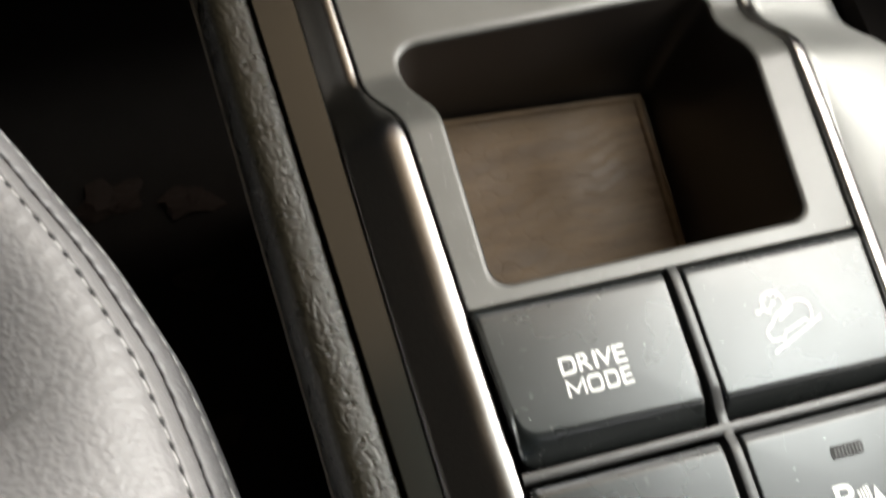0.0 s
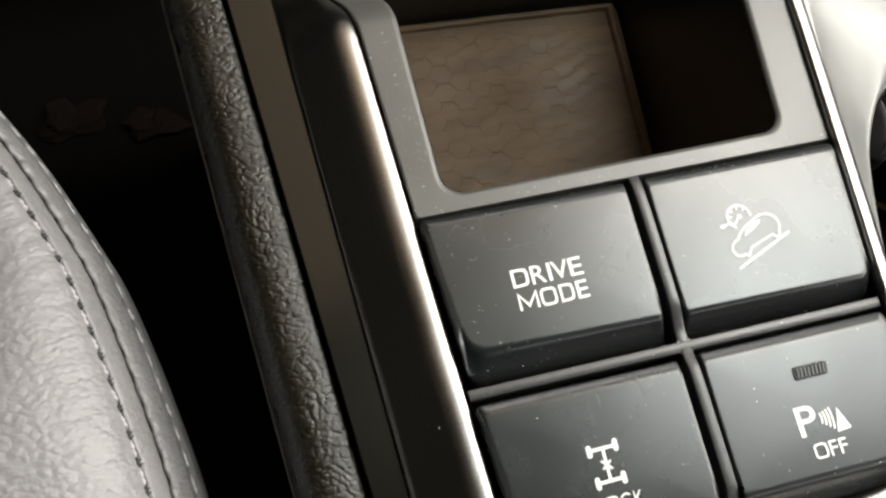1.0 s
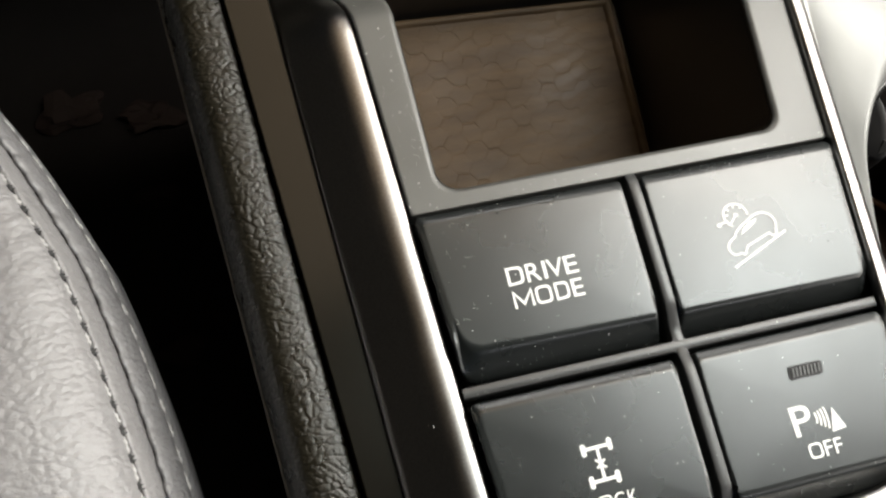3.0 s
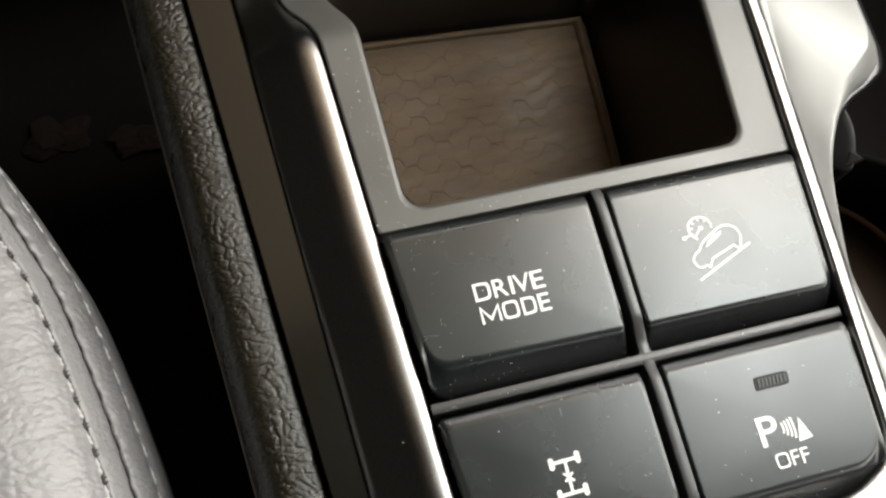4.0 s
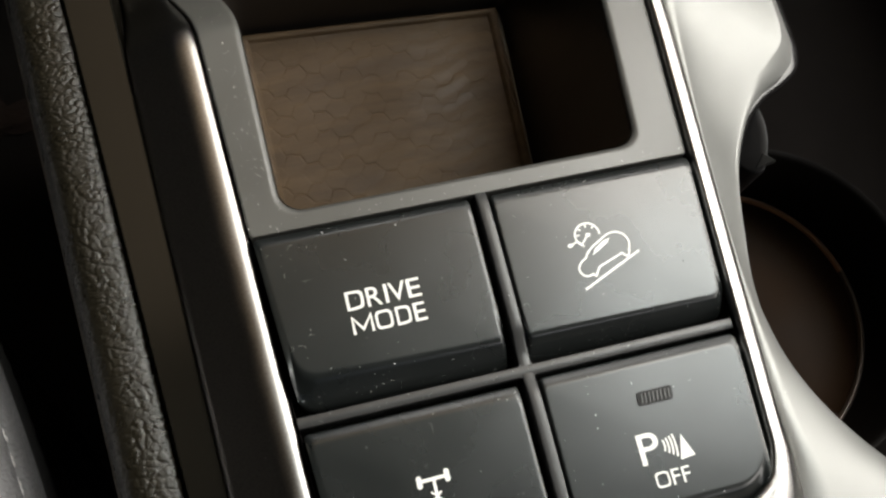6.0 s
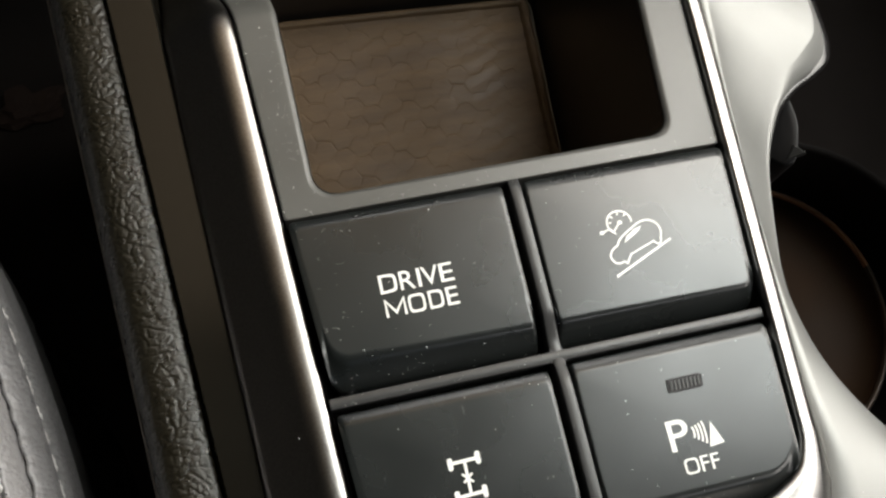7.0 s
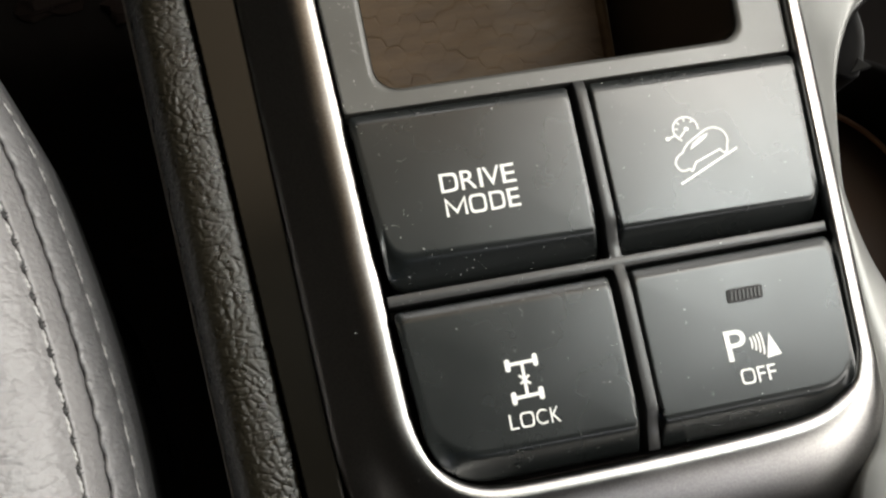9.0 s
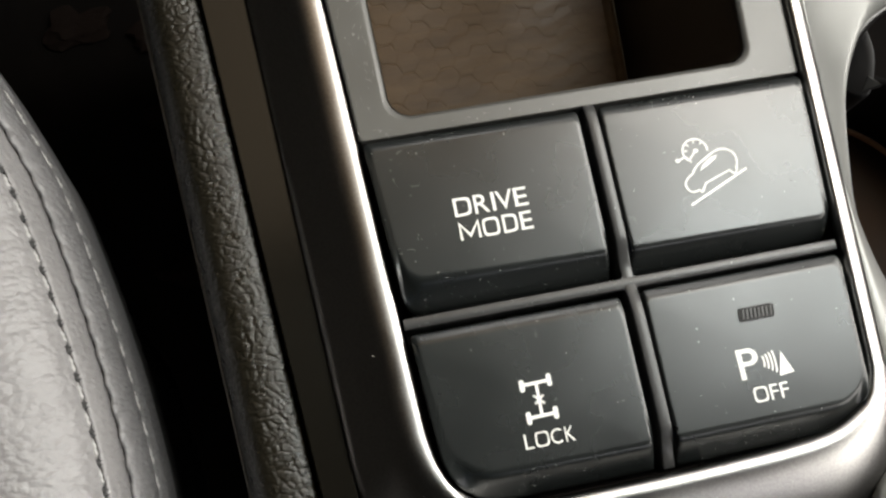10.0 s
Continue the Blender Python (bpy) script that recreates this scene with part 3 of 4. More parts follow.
def pad_mesh():
    """Leather over foam: every pebble and crease of the grain is in the mesh."""
    prof = [(-0.0635, -0.040), (-0.0635, -0.0150), (-0.0636, -0.0120), (-0.0640, -0.0106), (-0.0652, -0.0101), (-0.0670, -0.0099), (-0.0692, -0.0099), (-0.0711, -0.0102), (-0.0727, -0.0110), (-0.0740, -0.0127),
            (-0.0752, -0.0156), (-0.0761, -0.0190), (-0.0767, -0.0225), (-0.0772, -0.0255), (-0.0778, -0.040)]
    prof = [(x, z + 0.0015) for x, z in prof]
    line = spline(prof[1:-1], 110)
    grid = []
    for j in range(1080):
        y = -0.075 + 0.20 * j / 1079
        row = []
        for i, q in enumerate(line):
            x, z = q.x - KX * y, q.y
            u = i * 0.00022
            wob = noise.noise(Vector((u * 260, y * 260, 3.0)))
            d = noise.voronoi(Vector(((u + 0.0009 * wob) * 700, (y + 0.0010 * wob) * 600, 0.5 + 0.4 * wob)))[0]
            h = smooth01(0.0, 0.14, d[1] - d[0]) + 0.34 * noise.noise(Vector((u * 1700, y * 1700, 1.0)))
            h = 0.00026 * h * (0.75 + 0.4 * noise.noise(Vector((u * 90, y * 60, 7.0))))
            t = line[min(len(line) - 1, i + 1)] - line[max(0, i - 1)]
            t.normalize()
            row.append((x + t.y * h, y, z - t.x * h))
        grid.append(row)
    bm = bmesh.new()
    loft(bm, grid, closed=False)
    run_strip(bm, prof, -0.15, -0.075, 12)
    run_strip(bm, prof, 0.125, 0.24, 16)
    run_strip(bm, [prof[-2], prof[-1], (-0.0790, -0.10), (-0.0795, -0.36)], -0.075, 0.125, 20)
    return bm


part("leather_pad", pad_mesh(), PAD, console)
bm = bmesh.new()
prof = [(-0.0769 + 0.00036 * math.cos(a), -0.0206 + 0.00036 * math.sin(a)) for a in [i * math.pi / 4 for i in range(8)]]
run_strip(bm, prof + prof[:1], -0.15, 0.24, 60)
part("seam", bm, SEAM, console, "thin raised seam of the leather pad")
core = thing("console_core", (0, 0.02, -0.36), "black plastic console body below the trim", "console body")
bm = bmesh.new()
run_strip(bm, [(-0.0540, -0.0150), (-0.0650, -0.0150), (-0.0650, -0.2)], -0.15, 0.24, 60)
box(bm, -0.05, -0.15, -0.36, 0.19, 0.24, -0.118)
box(bm, -0.06, 0.168, -0.118, 0.19, 0.24, -0.024)
part("body", bm, BLACK, core, smooth=False)

# ---------------------------------------------------------------- seat
seat = thing("car_seat", (-0.25, 0.0, -0.36), "grey leather car seat cushion with double-stitched edge seams", "car seat")
SE = spline([(-0.213, 0.245), (-0.1765, 0.180), (-0.1428, 0.1210), (-0.1304, 0.0983), (-0.1188, 0.0768), (-0.1098, 0.0558), (-0.1056, 0.0440), (-0.1005, 0.0220), (-0.0966, 0.0000), (-0.0943, -0.0220), (-0.0930, -0.055), (-0.0928, -0.12), (-0.0928, -0.22)], 520)


def seat_normals():
    out = []
    for i in range(len(SE)):
        t = (SE[min(len(SE) - 1, i + 1)] - SE[max(0, i - 1)]).normalized()
        n = Vector((t.y, -t.x))
        out.append(-n if n.x > 0 else n)
    return out


SN = seat_normals()
SPROF = [(0.050, -0.34), (0.032, -0.120), (0.0095, -0.082), (0.0034, -0.066), (0.0015, -0.0560), (0.0003, -0.0460), (-0.0002, -0.0380), (-0.0004, -0.0335), (0.0005, -0.0319), (0.0001, -0.0303),
         (0.0006, -0.0276), (0.0015, -0.0250), (0.0024, -0.0234), (0.0031, -0.0231), (0.0036, -0.0248), (0.0038, -0.0228), (0.0045, -0.0195), (0.0054, -0.0172), (0.0060, -0.0164), (0.0064, -0.0178),
         (0.0068, -0.0157), (0.0088, -0.0133), (0.0130, -0.0102), (0.0180, -0.0082), (0.0240, -0.0069), (0.0300, -0.0060), (0.0380, -0.0055), (0.0550, -0.0050), (0.0900, -0.0055), (0.1500, -0.0100), (0.2200, -0.020), (0.32, -0.04)]


PITCH = 0.0056
SSTEP = sum((b - a).length for a, b in zip(SE, SE[1:])) / (len(SE) - 1)


def seat_strip(lo, hi):
    bm = bmesh.new()
    rows = []
    for i, (p, n) in enumerate(zip(SE, SN)):
        row = []
        for d, z in SPROF[lo:hi]:
            f = min(1.0, d / 0.02)
            w = 0.0006 * noise.noise(Vector((p.x * 38, p.y * 38, d * 160))) * f
            run = i * SSTEP / PITCH * 2 * math.pi
            puck = 0.00058 * math.sin(run) * max(0.0, 1 - abs(d - 0.0030) / 0.0014) + 0.00036 * math.sin(run + 1.0) * max(0.0, 1 - abs(d - 0.0075) / 0.0020)
            puck += 0.0009 * (0.5 + 0.5 * math.sin(run * 1.0 + 0.6 * math.sin(run * 0.37))) * max(0.0, 1 - abs(d - 0.0036) / 0.0003)
            puck += 0.00022 * noise.noise(Vector((p.x * 420, p.y * 420, d * 300))) * max(0.0, 1 - abs(d - 0.0034) / 0.003)
            fall = 0.62 * smooth01(0.010, 0.085, p.y) * min(0.055, max(0.0, d - 0.0068))
            row.append((p.x + n.x * d, p.y + n.y * d, z + w + puck - fall))
        rows.append(row)
    loft(bm, rows, closed=False)
    return bm


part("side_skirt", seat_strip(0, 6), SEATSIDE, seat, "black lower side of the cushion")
part("side_panel", seat_strip(5, 9), WELT, seat, "grey leather side panel of the cushion")
part("edge_welt", seat_strip(8, 15), WELT, seat)
part("cushion_top", seat_strip(14, len(SPROF)), SEAT, seat, "soft grey leather cushion top")


def stitch_mesh(length, r, flat=0.8):
    bm = bmesh.new()
    rows = []
    for s in range(15):
        x = s / 14 - 0.5
        q = min(1.0, 0.2 + 4 * (0.5 - abs(x)))
        row = []
        for k in range(6):
            a = k * math.pi / 3
            w = 1 + 0.55 * math.cos(2 * a - s * 1.15)
            row.append((x * length, r * q * w * math.cos(a), r * q * w * math.sin(a) * flat + r * 0.8 * (q - 1)))
        rows.append(row)
    loft(bm, rows)
    me = bpy.data.meshes.new("stitch")
    bm.to_mesh(me)
    bm.free()
    for f in me.polygons:
        f.use_smooth = True
    return me


def stitches(d, z, step, name, me, material, shift, parent):
    """One row of stitches, or of dark pieces for the shade in the needle holes between them, along the seat's edge."""
    me.materials.append(material)
    rng = random.Random(int(d * 1e5) + int(shift * 1e5))
    run, due = 0.0, shift
    for i in range(len(SE) - 1):
        a, b = SE[i] + SN[i] * d, SE[i + 1] + SN[i + 1] * d
        L = (b - a).length
        while due < run + L:
            p = a.lerp(b, (due - run) / L)
            if -0.050 < p.y < 0.135:
                ob = new(name, me)
                ob.parent = parent
                ob.location = Vector((p.x, p.y, z)) - parent.location
                ob.rotation_euler = (0, rng.uniform(-0.06, 0.06), math.atan2(b.y - a.y, b.x - a.x) + rng.uniform(-0.02, 0.14))
                ob.scale = (rng.uniform(0.75, 1.08), 1, 1)
            due += step
        run += L


stitches(0.0001, -0.0305, PITCH, "stitch", stitch_mesh(0.0046, 0.00027), THREAD_GREY, 0.0, seat)
stitches(0.0036, -0.0243, PITCH, "stitch", stitch_mesh(0.0012, 0.00030, 0.8), THREAD_GREY, 0.0, seat)
stitches(0.0036, -0.0246, PITCH, "needle_hole", stitch_mesh(0.0030, 0.00042, 0.6), HOLE_SHADE, PITCH / 2, seat)
stitches(0.0065, -0.0165, PITCH, "stitch", stitch_mesh(0.0036, 0.00030), THREAD, 0.0, seat)
stitches(0.0065, -0.0165, PITCH, "needle_hole", stitch_mesh(0.0022, 0.00062, 0.7), HOLE_SHADE, PITCH / 2, seat)

# ---------------------------------------------------------------- push buttons
ZF = 0.0016


def button(outline, radii, face, fradii, label):
    ob = thing("push_button", (sum(p[0] for p in outline) / 4, sum(p[1] for p in outline) / 4, -0.008), label, "push button", "console buttons")
    bm = bmesh.new()
    o = rloop(outline, radii, k=9, m=14)
    f = rloop(face, fradii, k=9, m=14)
    y0, y1 = min(p[1] for p in outline), max(p[1] for p in outline)
    loops = [[(x, y, -0.008) for x, y in o]]
    yc = (face[0][1] + face[1][1]) / 2
    for s in (0.0, 0.12, 0.3, 0.5, 0.65, 0.72, 0.79, 0.86, 0.93, 1.0):
        row = []
        for (ax, ay), (bx, by) in zip(o, f):
            front = min(1.0, max(0.0, (yc - ay) / (yc - y0)))
            fore = smooth01(y1 - 0.0022, y1 - 0.0004, ay)
            lowz = (1 - front) * (ZF - 0.00015 - 0.00065 * fore) - 0.0034 * front
            flat = 1.1765 * (s if s < 0.7 else s - (s - 0.7) ** 2 / 0.6)
            e = front * flat + (1 - front) * (1 - (1 - s) ** (1.25 + 0.25 * fore))
            row.append((ax + (bx - ax) * s, ay + (by - ay) * s, lowz + (ZF - lowz) * e))
        loops.append(row)
    cx, cyy = sum(p[0] for p in face) / 4, sum(p[1] for p in face) / 4
    for s in (0.02, 0.05, 0.12, 0.2, 0.3, 0.4, 0.5, 0.6, 0.7, 0.8, 0.9, 0.96):
        loops.append([(bx + (cx - bx) * s, by + (cyy - by) * s, ZF + 0.00010 * (1 - (1 - s) ** 2)) for bx, by in f])
    loft(bm, loops, cap=True)
    part("cap", bm, BUTTON, ob)
    return ob


b1 = button([(-0.0399, 0.0017), (-0.0017, 0.0015), (-0.0017, 0.0334), (-0.0422, 0.0341)], [0.0030, 0.0006, 0.0007, 0.0008],
            [(-0.0389, 0.0078), (-0.00215, 0.0066), (-0.00215, 0.0313), (-0.0411, 0.0320)], [0.0042, 0.0006, 0.0008, 0.0010], "black satin push button lettered drive mode in white")
b2 = button([(0.0025, 0.0015), (0.0401, 0.0016), (0.0422, 0.0330), (0.0026, 0.0334)], [0.0006, 0.0012, 0.0010, 0.0007],
            [(0.0027, 0.0063), (0.03965, 0.0056), (0.04175, 0.0309), (0.0028, 0.0313)], [0.0007, 0.0016, 0.0012, 0.0008], "black satin push button with a white downhill car symbol")
b3 = button([(-0.0381, -0.0336), (-0.0017, -0.0336), (-0.0017, -0.0025), (-0.0402, -0.0024)], [0.0104, 0.0006, 0.0007, 0.0008],
            [(-0.0364, -0.0280), (-0.00215, -0.0283), (-0.00215, -0.0046), (-0.0392, -0.0045)], [0.0080, 0.0007, 0.0008, 0.0010], "black satin push button with axle symbol and lock lettering")
b4 = button([(0.0025, -0.0337), (0.0386, -0.0331), (0.0400, -0.0021), (0.0026, -0.0021)], [0.0006, 0.0088, 0.0010, 0.0007],
            [(0.0027, -0.0282), (0.0380, -0.0280), (0.0396, -0.0042), (0.0028, -0.0042)], [0.0007, 0.0060, 0.0020, 0.0008], "black satin push button with parking sensor symbol and dark indicator")

ZL = ZF + 0.00022


def lettering(word, name, x0, y0, x1, y1, parent, bold=0.0, spans=(), square=""):
    """A printed word set into the box x0..x1, y0..y1 on a button face, letter by letter; those named in square are drawn boxier."""
    verts, faces = [], []
    spans = spans or [((k + 0.06) / len(word), (k + 0.94) / len(word)) for k in range(len(word))]
    for letter, (s0, s1) in zip(word, spans):
        cu = bpy.data.curves.new(name, "FONT")
        cu.body, cu.size, cu.offset, cu.extrude, cu.resolution_u = letter, 1.0, bold, 0.004, 8
        tmp = bpy.data.objects.new(name, cu)
        scene.collection.objects.link(tmp)
        bpy.context.view_layer.update()
        me = bpy.data.meshes.new_from_object(tmp.evaluated_get(bpy.context.evaluated_depsgraph_get()))
        bpy.data.objects.remove(tmp)
        xs, ys = [v.co.x for v in me.vertices], [v.co.y for v in me.vertices]
        ax, bx, ay, by = min(xs), max(xs), min(ys), max(ys)
        n = len(verts)
        for v in me.vertices:
            u, w = (v.co.x - ax) / (bx - ax) * 2 - 1, (v.co.y - ay) / (by - ay) * 2 - 1
            if letter in square and (letter != "D" or u > 0):
                k = math.hypot(u, w) / max(1e-6, (u ** 4 + w ** 4) ** 0.25)
                u, w = u * k, max(-1.0, min(1.0, w * k))
            fx = s0 + (u + 1) / 2 * (s1 - s0)
            verts.append((x0 + fx * (x1 - x0), y0 + (w + 1) / 2 * (y1 - y0), ZL + v.co.z * 0.01))
        faces += [[n + q for q in p.vertices] for p in me.polygons]
        bpy.data.meshes.remove(me)
    me = bpy.data.meshes.new(name)
    me.from_pydata(verts, [], faces)
    return part_mesh(name, me, WHITE, parent, "white printed lettering", smooth=False)


def line_art(name, strokes, width, parent, label, closed=()):
    """Printed strokes: flat ribbons of one width along polylines."""
    bm = bmesh.new()
    for k, pts in enumerate(strokes):
        w = width[k] if isinstance(width, (list, tuple)) else width
        loop = k in closed
        P = [Vector((x / 1000, y / 1000)) for x, y in pts]
        n = len(P)
        L, R = [], []
        for i in range(n):
            a = P[i - 1] if (i > 0 or loop) else P[i]
            b = P[(i + 1) % n] if (i < n - 1 or loop) else P[i]
            t1 = (P[i] - a).normalized() if (P[i] - a).length > 1e-9 else (b - P[i]).normalized()
            t2 = (b - P[i]).normalized() if (b - P[i]).length > 1e-9 else t1
            t = (t1 + t2).normalized() if (t1 + t2).length > 1e-6 else t1
            m = min(1.6, 1 / max(0.3, t.dot(t1)))
            q = Vector((-t.y, t.x)) * (w / 2000 * m)
            L.append(P[i] + q)
            R.append(P[i] - q)
        zk = ZL + 0.00002 + 0.000006 * k
        vl = [bm.verts.new((p.x, p.y, zk)) for p in L]
        vr = [bm.verts.new((p.x, p.y, zk)) for p in R]
        for i in range(n if loop else n - 1):
            j = (i + 1) % n
            bm.faces.new((vr[i], vr[j], vl[j], vl[i]))
    return part(name, bm, WHITE, parent, label, smooth=False)


def filled(name, polys, parent, label):
    bm = bmesh.new()
    for pts in polys:
        f = bm.faces.new([bm.verts.new((x / 1000, y / 1000, ZL + 0.00007)) for x, y in pts])
        f.normal_update()
        if f.normal.z < 0:
            f.normal_flip()
    return part(name, bm, WHITE, parent, label, smooth=False)


lettering("DRIVE", "lettering", -0.0281, 0.0172, -0.0144, 0.0207, b1, 0.002, [(0.0, 0.235), (0.275, 0.475), (0.515, 0.56), (0.575, 0.80), (0.82, 1.0)], "D")
line_art("lettering", [[(-27.70, 12.75), (-27.70, 15.85), (-26.00, 13.45), (-24.30, 15.85), (-24.30, 12.75)]], 0.50, b1, "white printed lettering")
lettering("ODE", "lettering", -0.0236, 0.0127, -0.0144, 0.0161, b1, 0.002, [(0.0, 0.335), (0.405, 0.70), (0.76, 1.0)], "OD")


def curved(pts, n):
    return [(p.x, p.y) for p in spline(pts, n)]


# car going downhill under a gauge
body = curved([(17.36, 14.23), (16.6, 13.94), (15.59, 14.25), (15.05, 15.42), (15.40, 16.35), (16.18, 17.05), (16.87, 17.40), (17.27, 18.05), (18.4, 19.05), (20.33, 20.15), (22.03, 21.00), (23.45, 21.16), (24.66, 20.70), (25.42, 19.85), (25.70, 18.72), (25.5, 17.75), (25.15, 16.95)], 60)
sill = [(18.02, 14.05), (18.95, 15.25), (23.8, 16.90), (24.25, 16.35)]
line_art("car_symbol", [body, [(15.2, 11.6), (27.1, 16.7)], sill, curved([(17.36, 14.23), (17.75, 13.7), (18.05, 13.95), (18.35, 14.40)], 12), curved([(24.1, 16.55), (24.6, 16.15), (25.1, 16.5), (25.35, 17.2)], 12)], [0.36, 0.44, 0.34, 0.34, 0.34], b2, "white printed outline of a car on a slope")
filled("window_symbol", [[(18.25, 17.60), (19.0, 18.75), (20.75, 19.85), (22.3, 20.30), (21.7, 19.45), (20.2, 18.55)]], b2, "white printed car window")
g = [(18.35 + 2.35 * math.cos(a), 21.65 + 2.30 * math.sin(a)) for a in [radians(-8 + 238 * i / 24) for i in range(25)]]
line_art("gauge_symbol", [g, [(18.35, 21.6), (17.0, 20.2)], [(18.4, 23.7), (18.4, 23.1)], [(16.3, 21.9), (16.9, 21.9)], [(19.9, 23.1), (19.45, 22.75)], [(16.9, 23.1), (17.35, 22.75)], [(14.7, 20.35), (16.2, 20.75)], [(16.0, 21.15), (17.2, 19.55)]], [0.36, 0.34, 0.28, 0.28, 0.28, 0.28, 0.34, 0.34], b2, "white printed gauge arc")
filled("needle_hub_symbol", [[(18.45 + 0.50 * math.cos(k * 0.6283), 21.65 + 0.42 * math.sin(k * 0.6283)) for k in range(10)]], b2, "white printed gauge hub")
filled("arrow_symbol", [[(14.65 + 0.52 * math.cos(k * 0.7854), 20.3 + 0.42 * math.sin(k * 0.7854)) for k in range(8)]], b2, "white printed arrow head")
# axles
line_art("axle_symbol", [[(-22.5, -14.75), (-17.6, -14.65)], [(-20.05, -14.7), (-20.1, -20.5)], [(-22.5, -20.55), (-17.6, -20.4)], [(-20.95, -16.8), (-19.2, -18.5)], [(-20.9, -18.3), (-19.2, -17.0)]], [0.60, 0.52, 0.60, 0.36, 0.36], b3, "white printed axle symbol")
for x, y in ((-22.6, -14.85), (-17.65, -14.6), (-22.5, -20.55), (-17.65, -20.4)):
    lp = rloop([(x - 0.45, y - 1.1), (x + 0.45, y - 1.1), (x + 0.45, y + 1.1), (x - 0.45, y + 1.1)], [0.4] * 4, k=4, m=1)
    filled("wheel_symbol", [lp], b3, "white printed wheel")
lettering("LOCK", "lettering", -0.0241, -0.0257, -0.0152, -0.0231, b3, -0.006, [(0.0, 0.17), (0.215, 0.49), (0.53, 0.745), (0.815, 1.0)], "O")
# parking sensor
lettering("P", "lettering", 0.0160, -0.0213, 0.0203, -0.0159, b4, 0.004)
line_art("wave_symbol", [[(20.75 + k * 0.66 + 0.28 * math.sin(math.pi * s), -18.7 - (0.95 + 0.34 * k) * math.cos(math.pi * s) - 0.12 * k) for s in [i / 6 for i in range(7)]] for k in range(4)], 0.33, b4, "white printed sound waves")
filled("cone_symbol", [[(23.15, -21.75), (25.95, -21.45), (24.35, -17.45)]], b4, "white printed wedge")
lettering("OFF", "lettering", 0.0177, -0.0256, 0.0241, -0.0229, b4, -0.002, [(0.0, 0.40), (0.47, 0.70), (0.77, 1.0)], "O")
bm = bmesh.new()
lp = rloop([(0.0185, -0.01120), (0.0251, -0.01115), (0.0253, -0.0087), (0.0187, -0.00865)], [0.0005] * 4, k=4, m=2)
loft(bm, [[(x, y, ZF - 0.0002) for x, y in lp], [(x, y, ZF + 0.00032) for x, y in lp]], cap=True)
lamp_part = part("indicator", bm, LENS, b4, "dark unlit indicator window", smooth=False)
bm = bmesh.new()
box(bm, -0.00017, -0.00085, -0.0001, 0.00017, 0.00085, 0.0001)
for v in bm.verts:
    v.co.x += v.co.y * 0.12
slat_me = bpy.data.meshes.new("slat")
bm.to_mesh(slat_me)
bm.free()
slat_me.materials.append(SLAT)
for i in range(8):
    ob = new("slat", slat_me)
    ob.parent = lamp_part
    ob.location = (0.0194 + i * 0.00073, -0.0099, ZF + 0.00038)

# ---------------------------------------------------------------- scraps on the carpet beside the seat
def scrap(x, y, z, r, seed, label):
    bm = bmesh.new()
    bmesh.ops.create_icosphere(bm, subdivisions=3, radius=r)
    for v in bm.verts:
        k = 1 + 0.9 * noise.noise(v.co * 90 + Vector((seed * 3.1, 0, 0))) + 0.35 * noise.noise(v.co * 300)
        v.co = Vector((v.co.x * k * 1.3, v.co.y * k * 0.8, v.co.z * k * 0.3)) + Vector((x, y, z))
    return tagged(part("paper_scrap", bm, SCRAP, smooth=False), label, "scrap", "scraps by the seat")


scrap(-0.141, 0.250, -0.376, 0.011, 1, "crumpled dull scrap lying on black carpet")
scrap(-0.145, 0.195, -0.376, 0.008, 2, "crumpled dull scrap lying on black carpet")
scrap(-0.189, 0.262, -0.376, 0.014, 3, "crumpled dull scrap lying on black carpet")
scrap(-0.146, 0.101, -0.376, 0.009, 4, "crumpled dull scrap lying on black carpet")

# ---------------------------------------------------------------- dust on the console
from mathutils.bvhtree import BVHTree


def surface_of(names):
    """The upper surface of the named parts, to drop dust on."""
    vs, fs = [], []
    for ob in scene.objects:
        if ob.type == "MESH" and ob.name.split(".")[0] in names:
            n = len(vs)
            off = ob.location + (ob.parent.location if ob.parent else Vector((0, 0, 0)))
            vs += [v.co + off for v in ob.data.vertices]
            fs += [[n + k for k in p.vertices] for p in ob.data.polygons]
    return BVHTree.FromPolygons(vs, fs)


def dust(name, material, spots, seed, lo, hi, label):
    rng = random.Random(seed)
    tree = surface_of(("cap", "face_plate", "divider", "silver_rim", "silver_cover", "leather_pad"))
    bm = bmesh.new()
    for x, y, sx, sy, n in spots:
        for _ in range(n):
            px, py = rng.gauss(x, sx), rng.gauss(y, sy)
            hit, nor, _, _ = tree.ray_cast(Vector((px, py, 0.05)), Vector((0, 0, -1)))
            if hit is None or nor.z < 0.15 or hit.z < -0.006 and px > -0.05:
                continue
            r = lo + (hi - lo) * rng.random() ** 4
            a0 = rng.uniform(0, 6.28)
            st = 1.0 if rng.random() < 0.85 else rng.uniform(1.5, 2.5)
            t1 = nor.orthogonal().normalized()
            t2 = nor.cross(t1)
            ring = []
            for k in range(5):
                a = k * 1.2566 + rng.uniform(-0.3, 0.3)
                u, v = r * st * math.cos(a), r * math.sin(a)
                u, v = u * math.cos(a0) - v * math.sin(a0), u * math.sin(a0) + v * math.cos(a0)
                ring.append(bm.verts.new(hit + t1 * u + t2 * v + nor * 0.00003))
            top = bm.verts.new(hit + nor * (r * 0.7 + 0.00004))
            for k in range(5):
                bm.faces.new((ring[k], ring[(k + 1) % 5], top))
    return tagged(part(name, bm, material, smooth=False), label, "dust", kind="stuff")


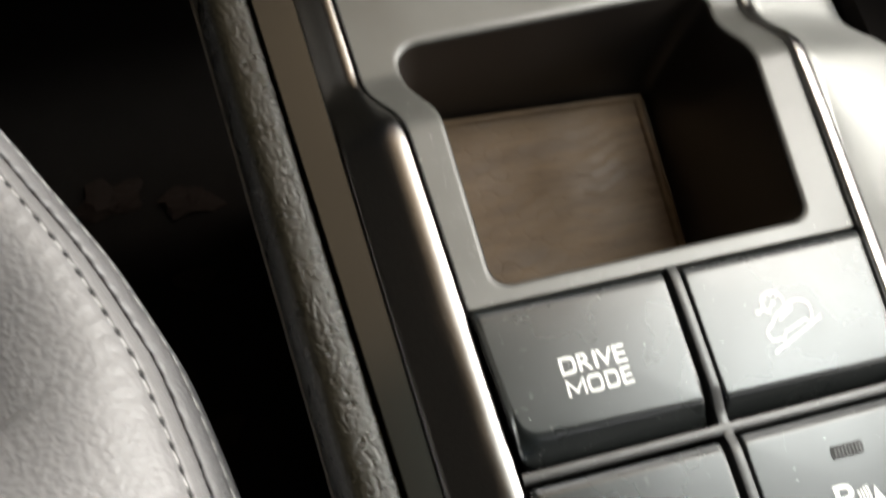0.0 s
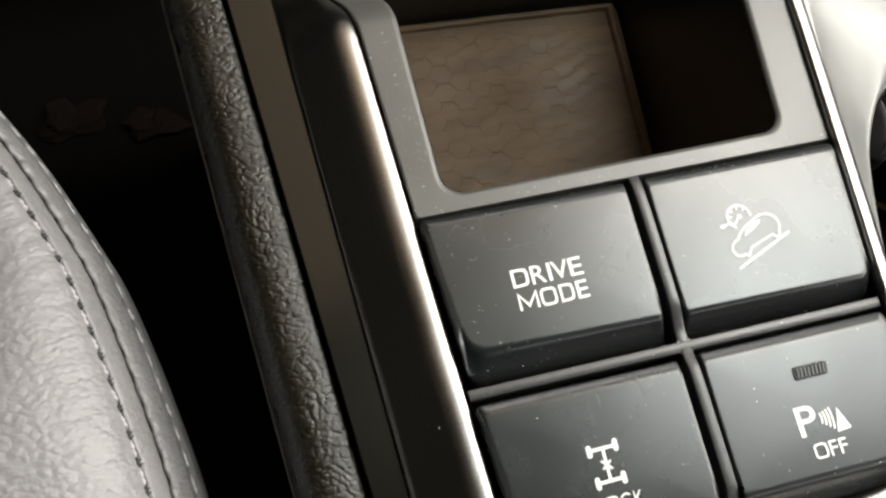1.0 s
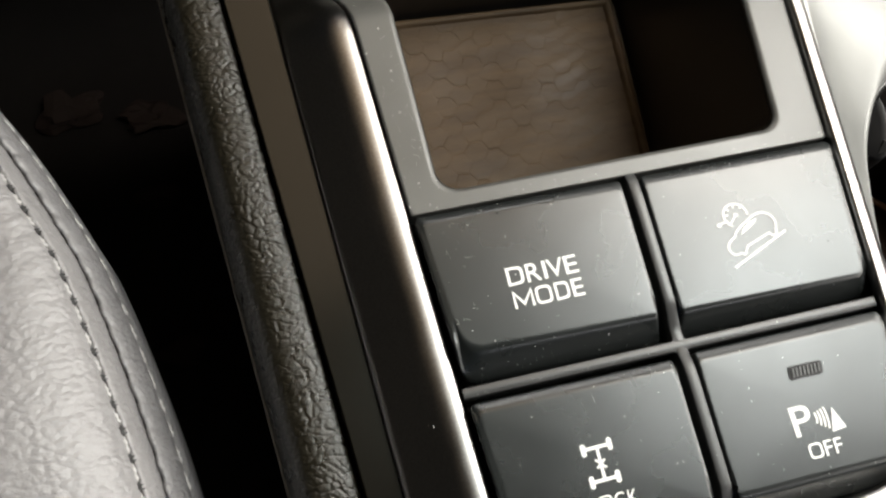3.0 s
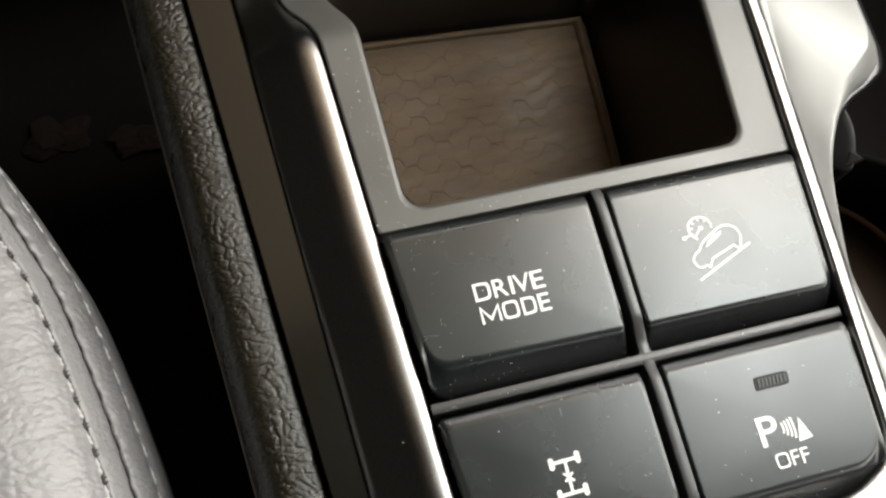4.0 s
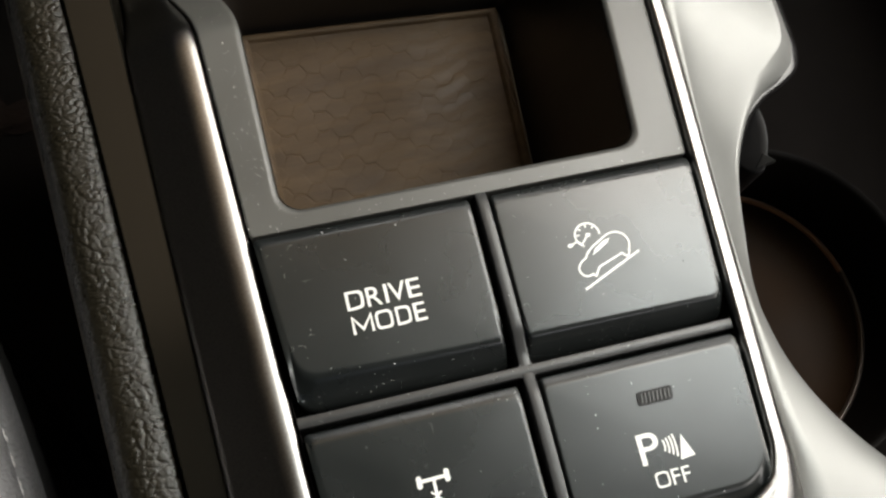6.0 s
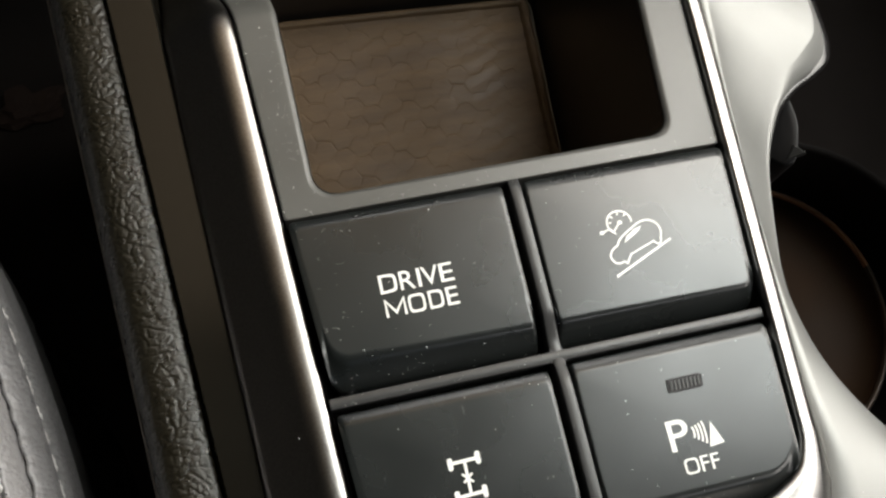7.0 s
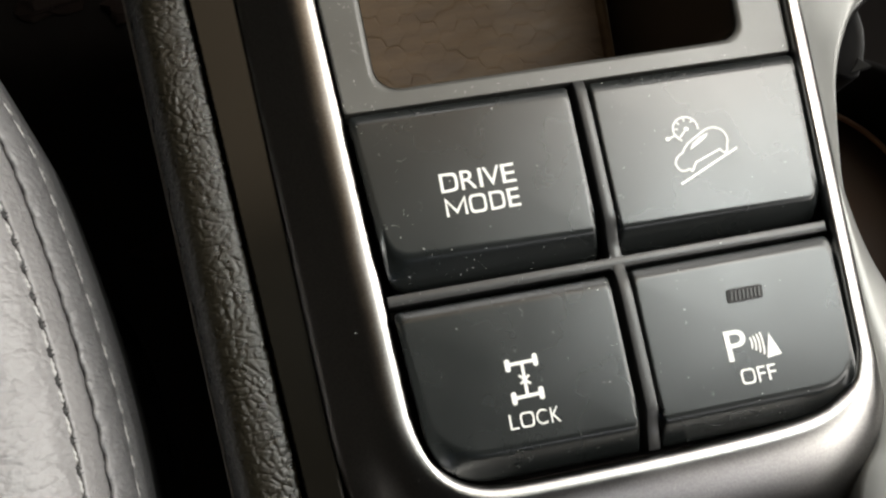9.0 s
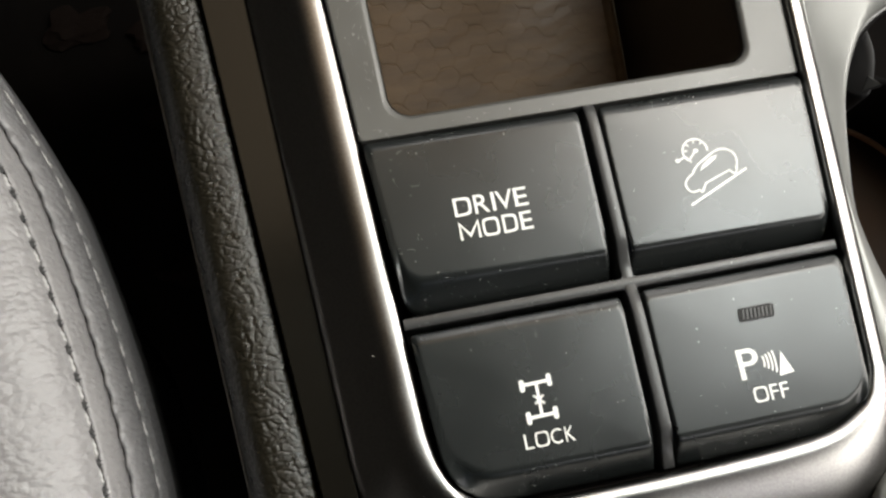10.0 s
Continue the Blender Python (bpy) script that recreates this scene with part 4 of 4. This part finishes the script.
dust("dust", DUST, [(0.0, 0.0, 0.030, 0.028, 260), (-0.022, 0.0035, 0.010, 0.0022, 60), (-0.024, -0.031, 0.010, 0.0022, 40), (0.018, -0.0315, 0.011, 0.0018, 40),
                    (-0.040, 0.055, 0.0022, 0.018, 110), (0.0, -0.0400, 0.028, 0.0030, 70), (-0.036, 0.026, 0.004, 0.008, 14), (0.020, 0.0036, 0.012, 0.0018, 26),
                    (-0.020, 0.0345, 0.014, 0.0012, 60), (0.022, 0.0335, 0.012, 0.0012, 55), (0.0, -0.0008, 0.022, 0.0012, 50), (0.012, -0.046, 0.022, 0.006, 60), (-0.071, 0.03, 0.003, 0.04, 24)], 11, 0.000035, 0.00011, "fine pale dust specks scattered over the console trim")
dust("dark_specks", LENS, [(-0.0168, -0.0135, 0.0004, 0.0004, 3), (0.0075, 0.0245, 0.0003, 0.0003, 2), (-0.030, 0.027, 0.006, 0.003, 4), (0.028, 0.012, 0.006, 0.004, 4)], 5, 0.00006, 0.0003, "few dark crumbs lying on the buttons")


def lint(spots, seed):
    """Fine curled fibres lying on the trim."""
    rng = random.Random(seed)
    tree = surface_of(("cap", "face_plate", "divider", "silver_rim", "silver_cover"))
    bm = bmesh.new()
    for x, y, n in spots:
        for _ in range(n):
            p = Vector((rng.gauss(x, 0.0022), rng.gauss(y, 0.006)))
            a, turn, pts = rng.uniform(0, 6.28), rng.uniform(-0.7, 0.7), []
            for _ in range(rng.randint(5, 11)):
                hit, nor, _, _ = tree.ray_cast(Vector((p.x, p.y, 0.05)), Vector((0, 0, -1)))
                if hit is None or nor.z < 0.5 or hit.z < -0.006:
                    break
                pts.append(hit + nor * 0.00006)
                p = p + Vector((math.cos(a), math.sin(a))) * 0.00020
                a += turn + rng.uniform(-0.35, 0.35)
            if len(pts) < 4:
                continue
            r = rng.uniform(0.000010, 0.000020)
            rows = []
            for i, q in enumerate(pts):
                t = (pts[min(len(pts) - 1, i + 1)] - pts[max(0, i - 1)]).normalized()
                side = t.cross(Vector((0, 0, 1))).normalized()
                up = side.cross(t)
                rows.append([q + side * (r * math.cos(k * 1.5708)) + up * (r * math.sin(k * 1.5708)) for k in range(4)])
            loft(bm, rows)
    return tagged(part("lint", bm, LINT), "thin grey lint fibres caught on the console trim", "lint", kind="stuff")


lint([(-0.040, 0.050, 9), (-0.041, 0.075, 6), (-0.036, 0.028, 3), (0.0, 0.010, 2), (-0.036, 0.012, 2), (0.020, -0.030, 3), (-0.020, -0.012, 3)], 21)
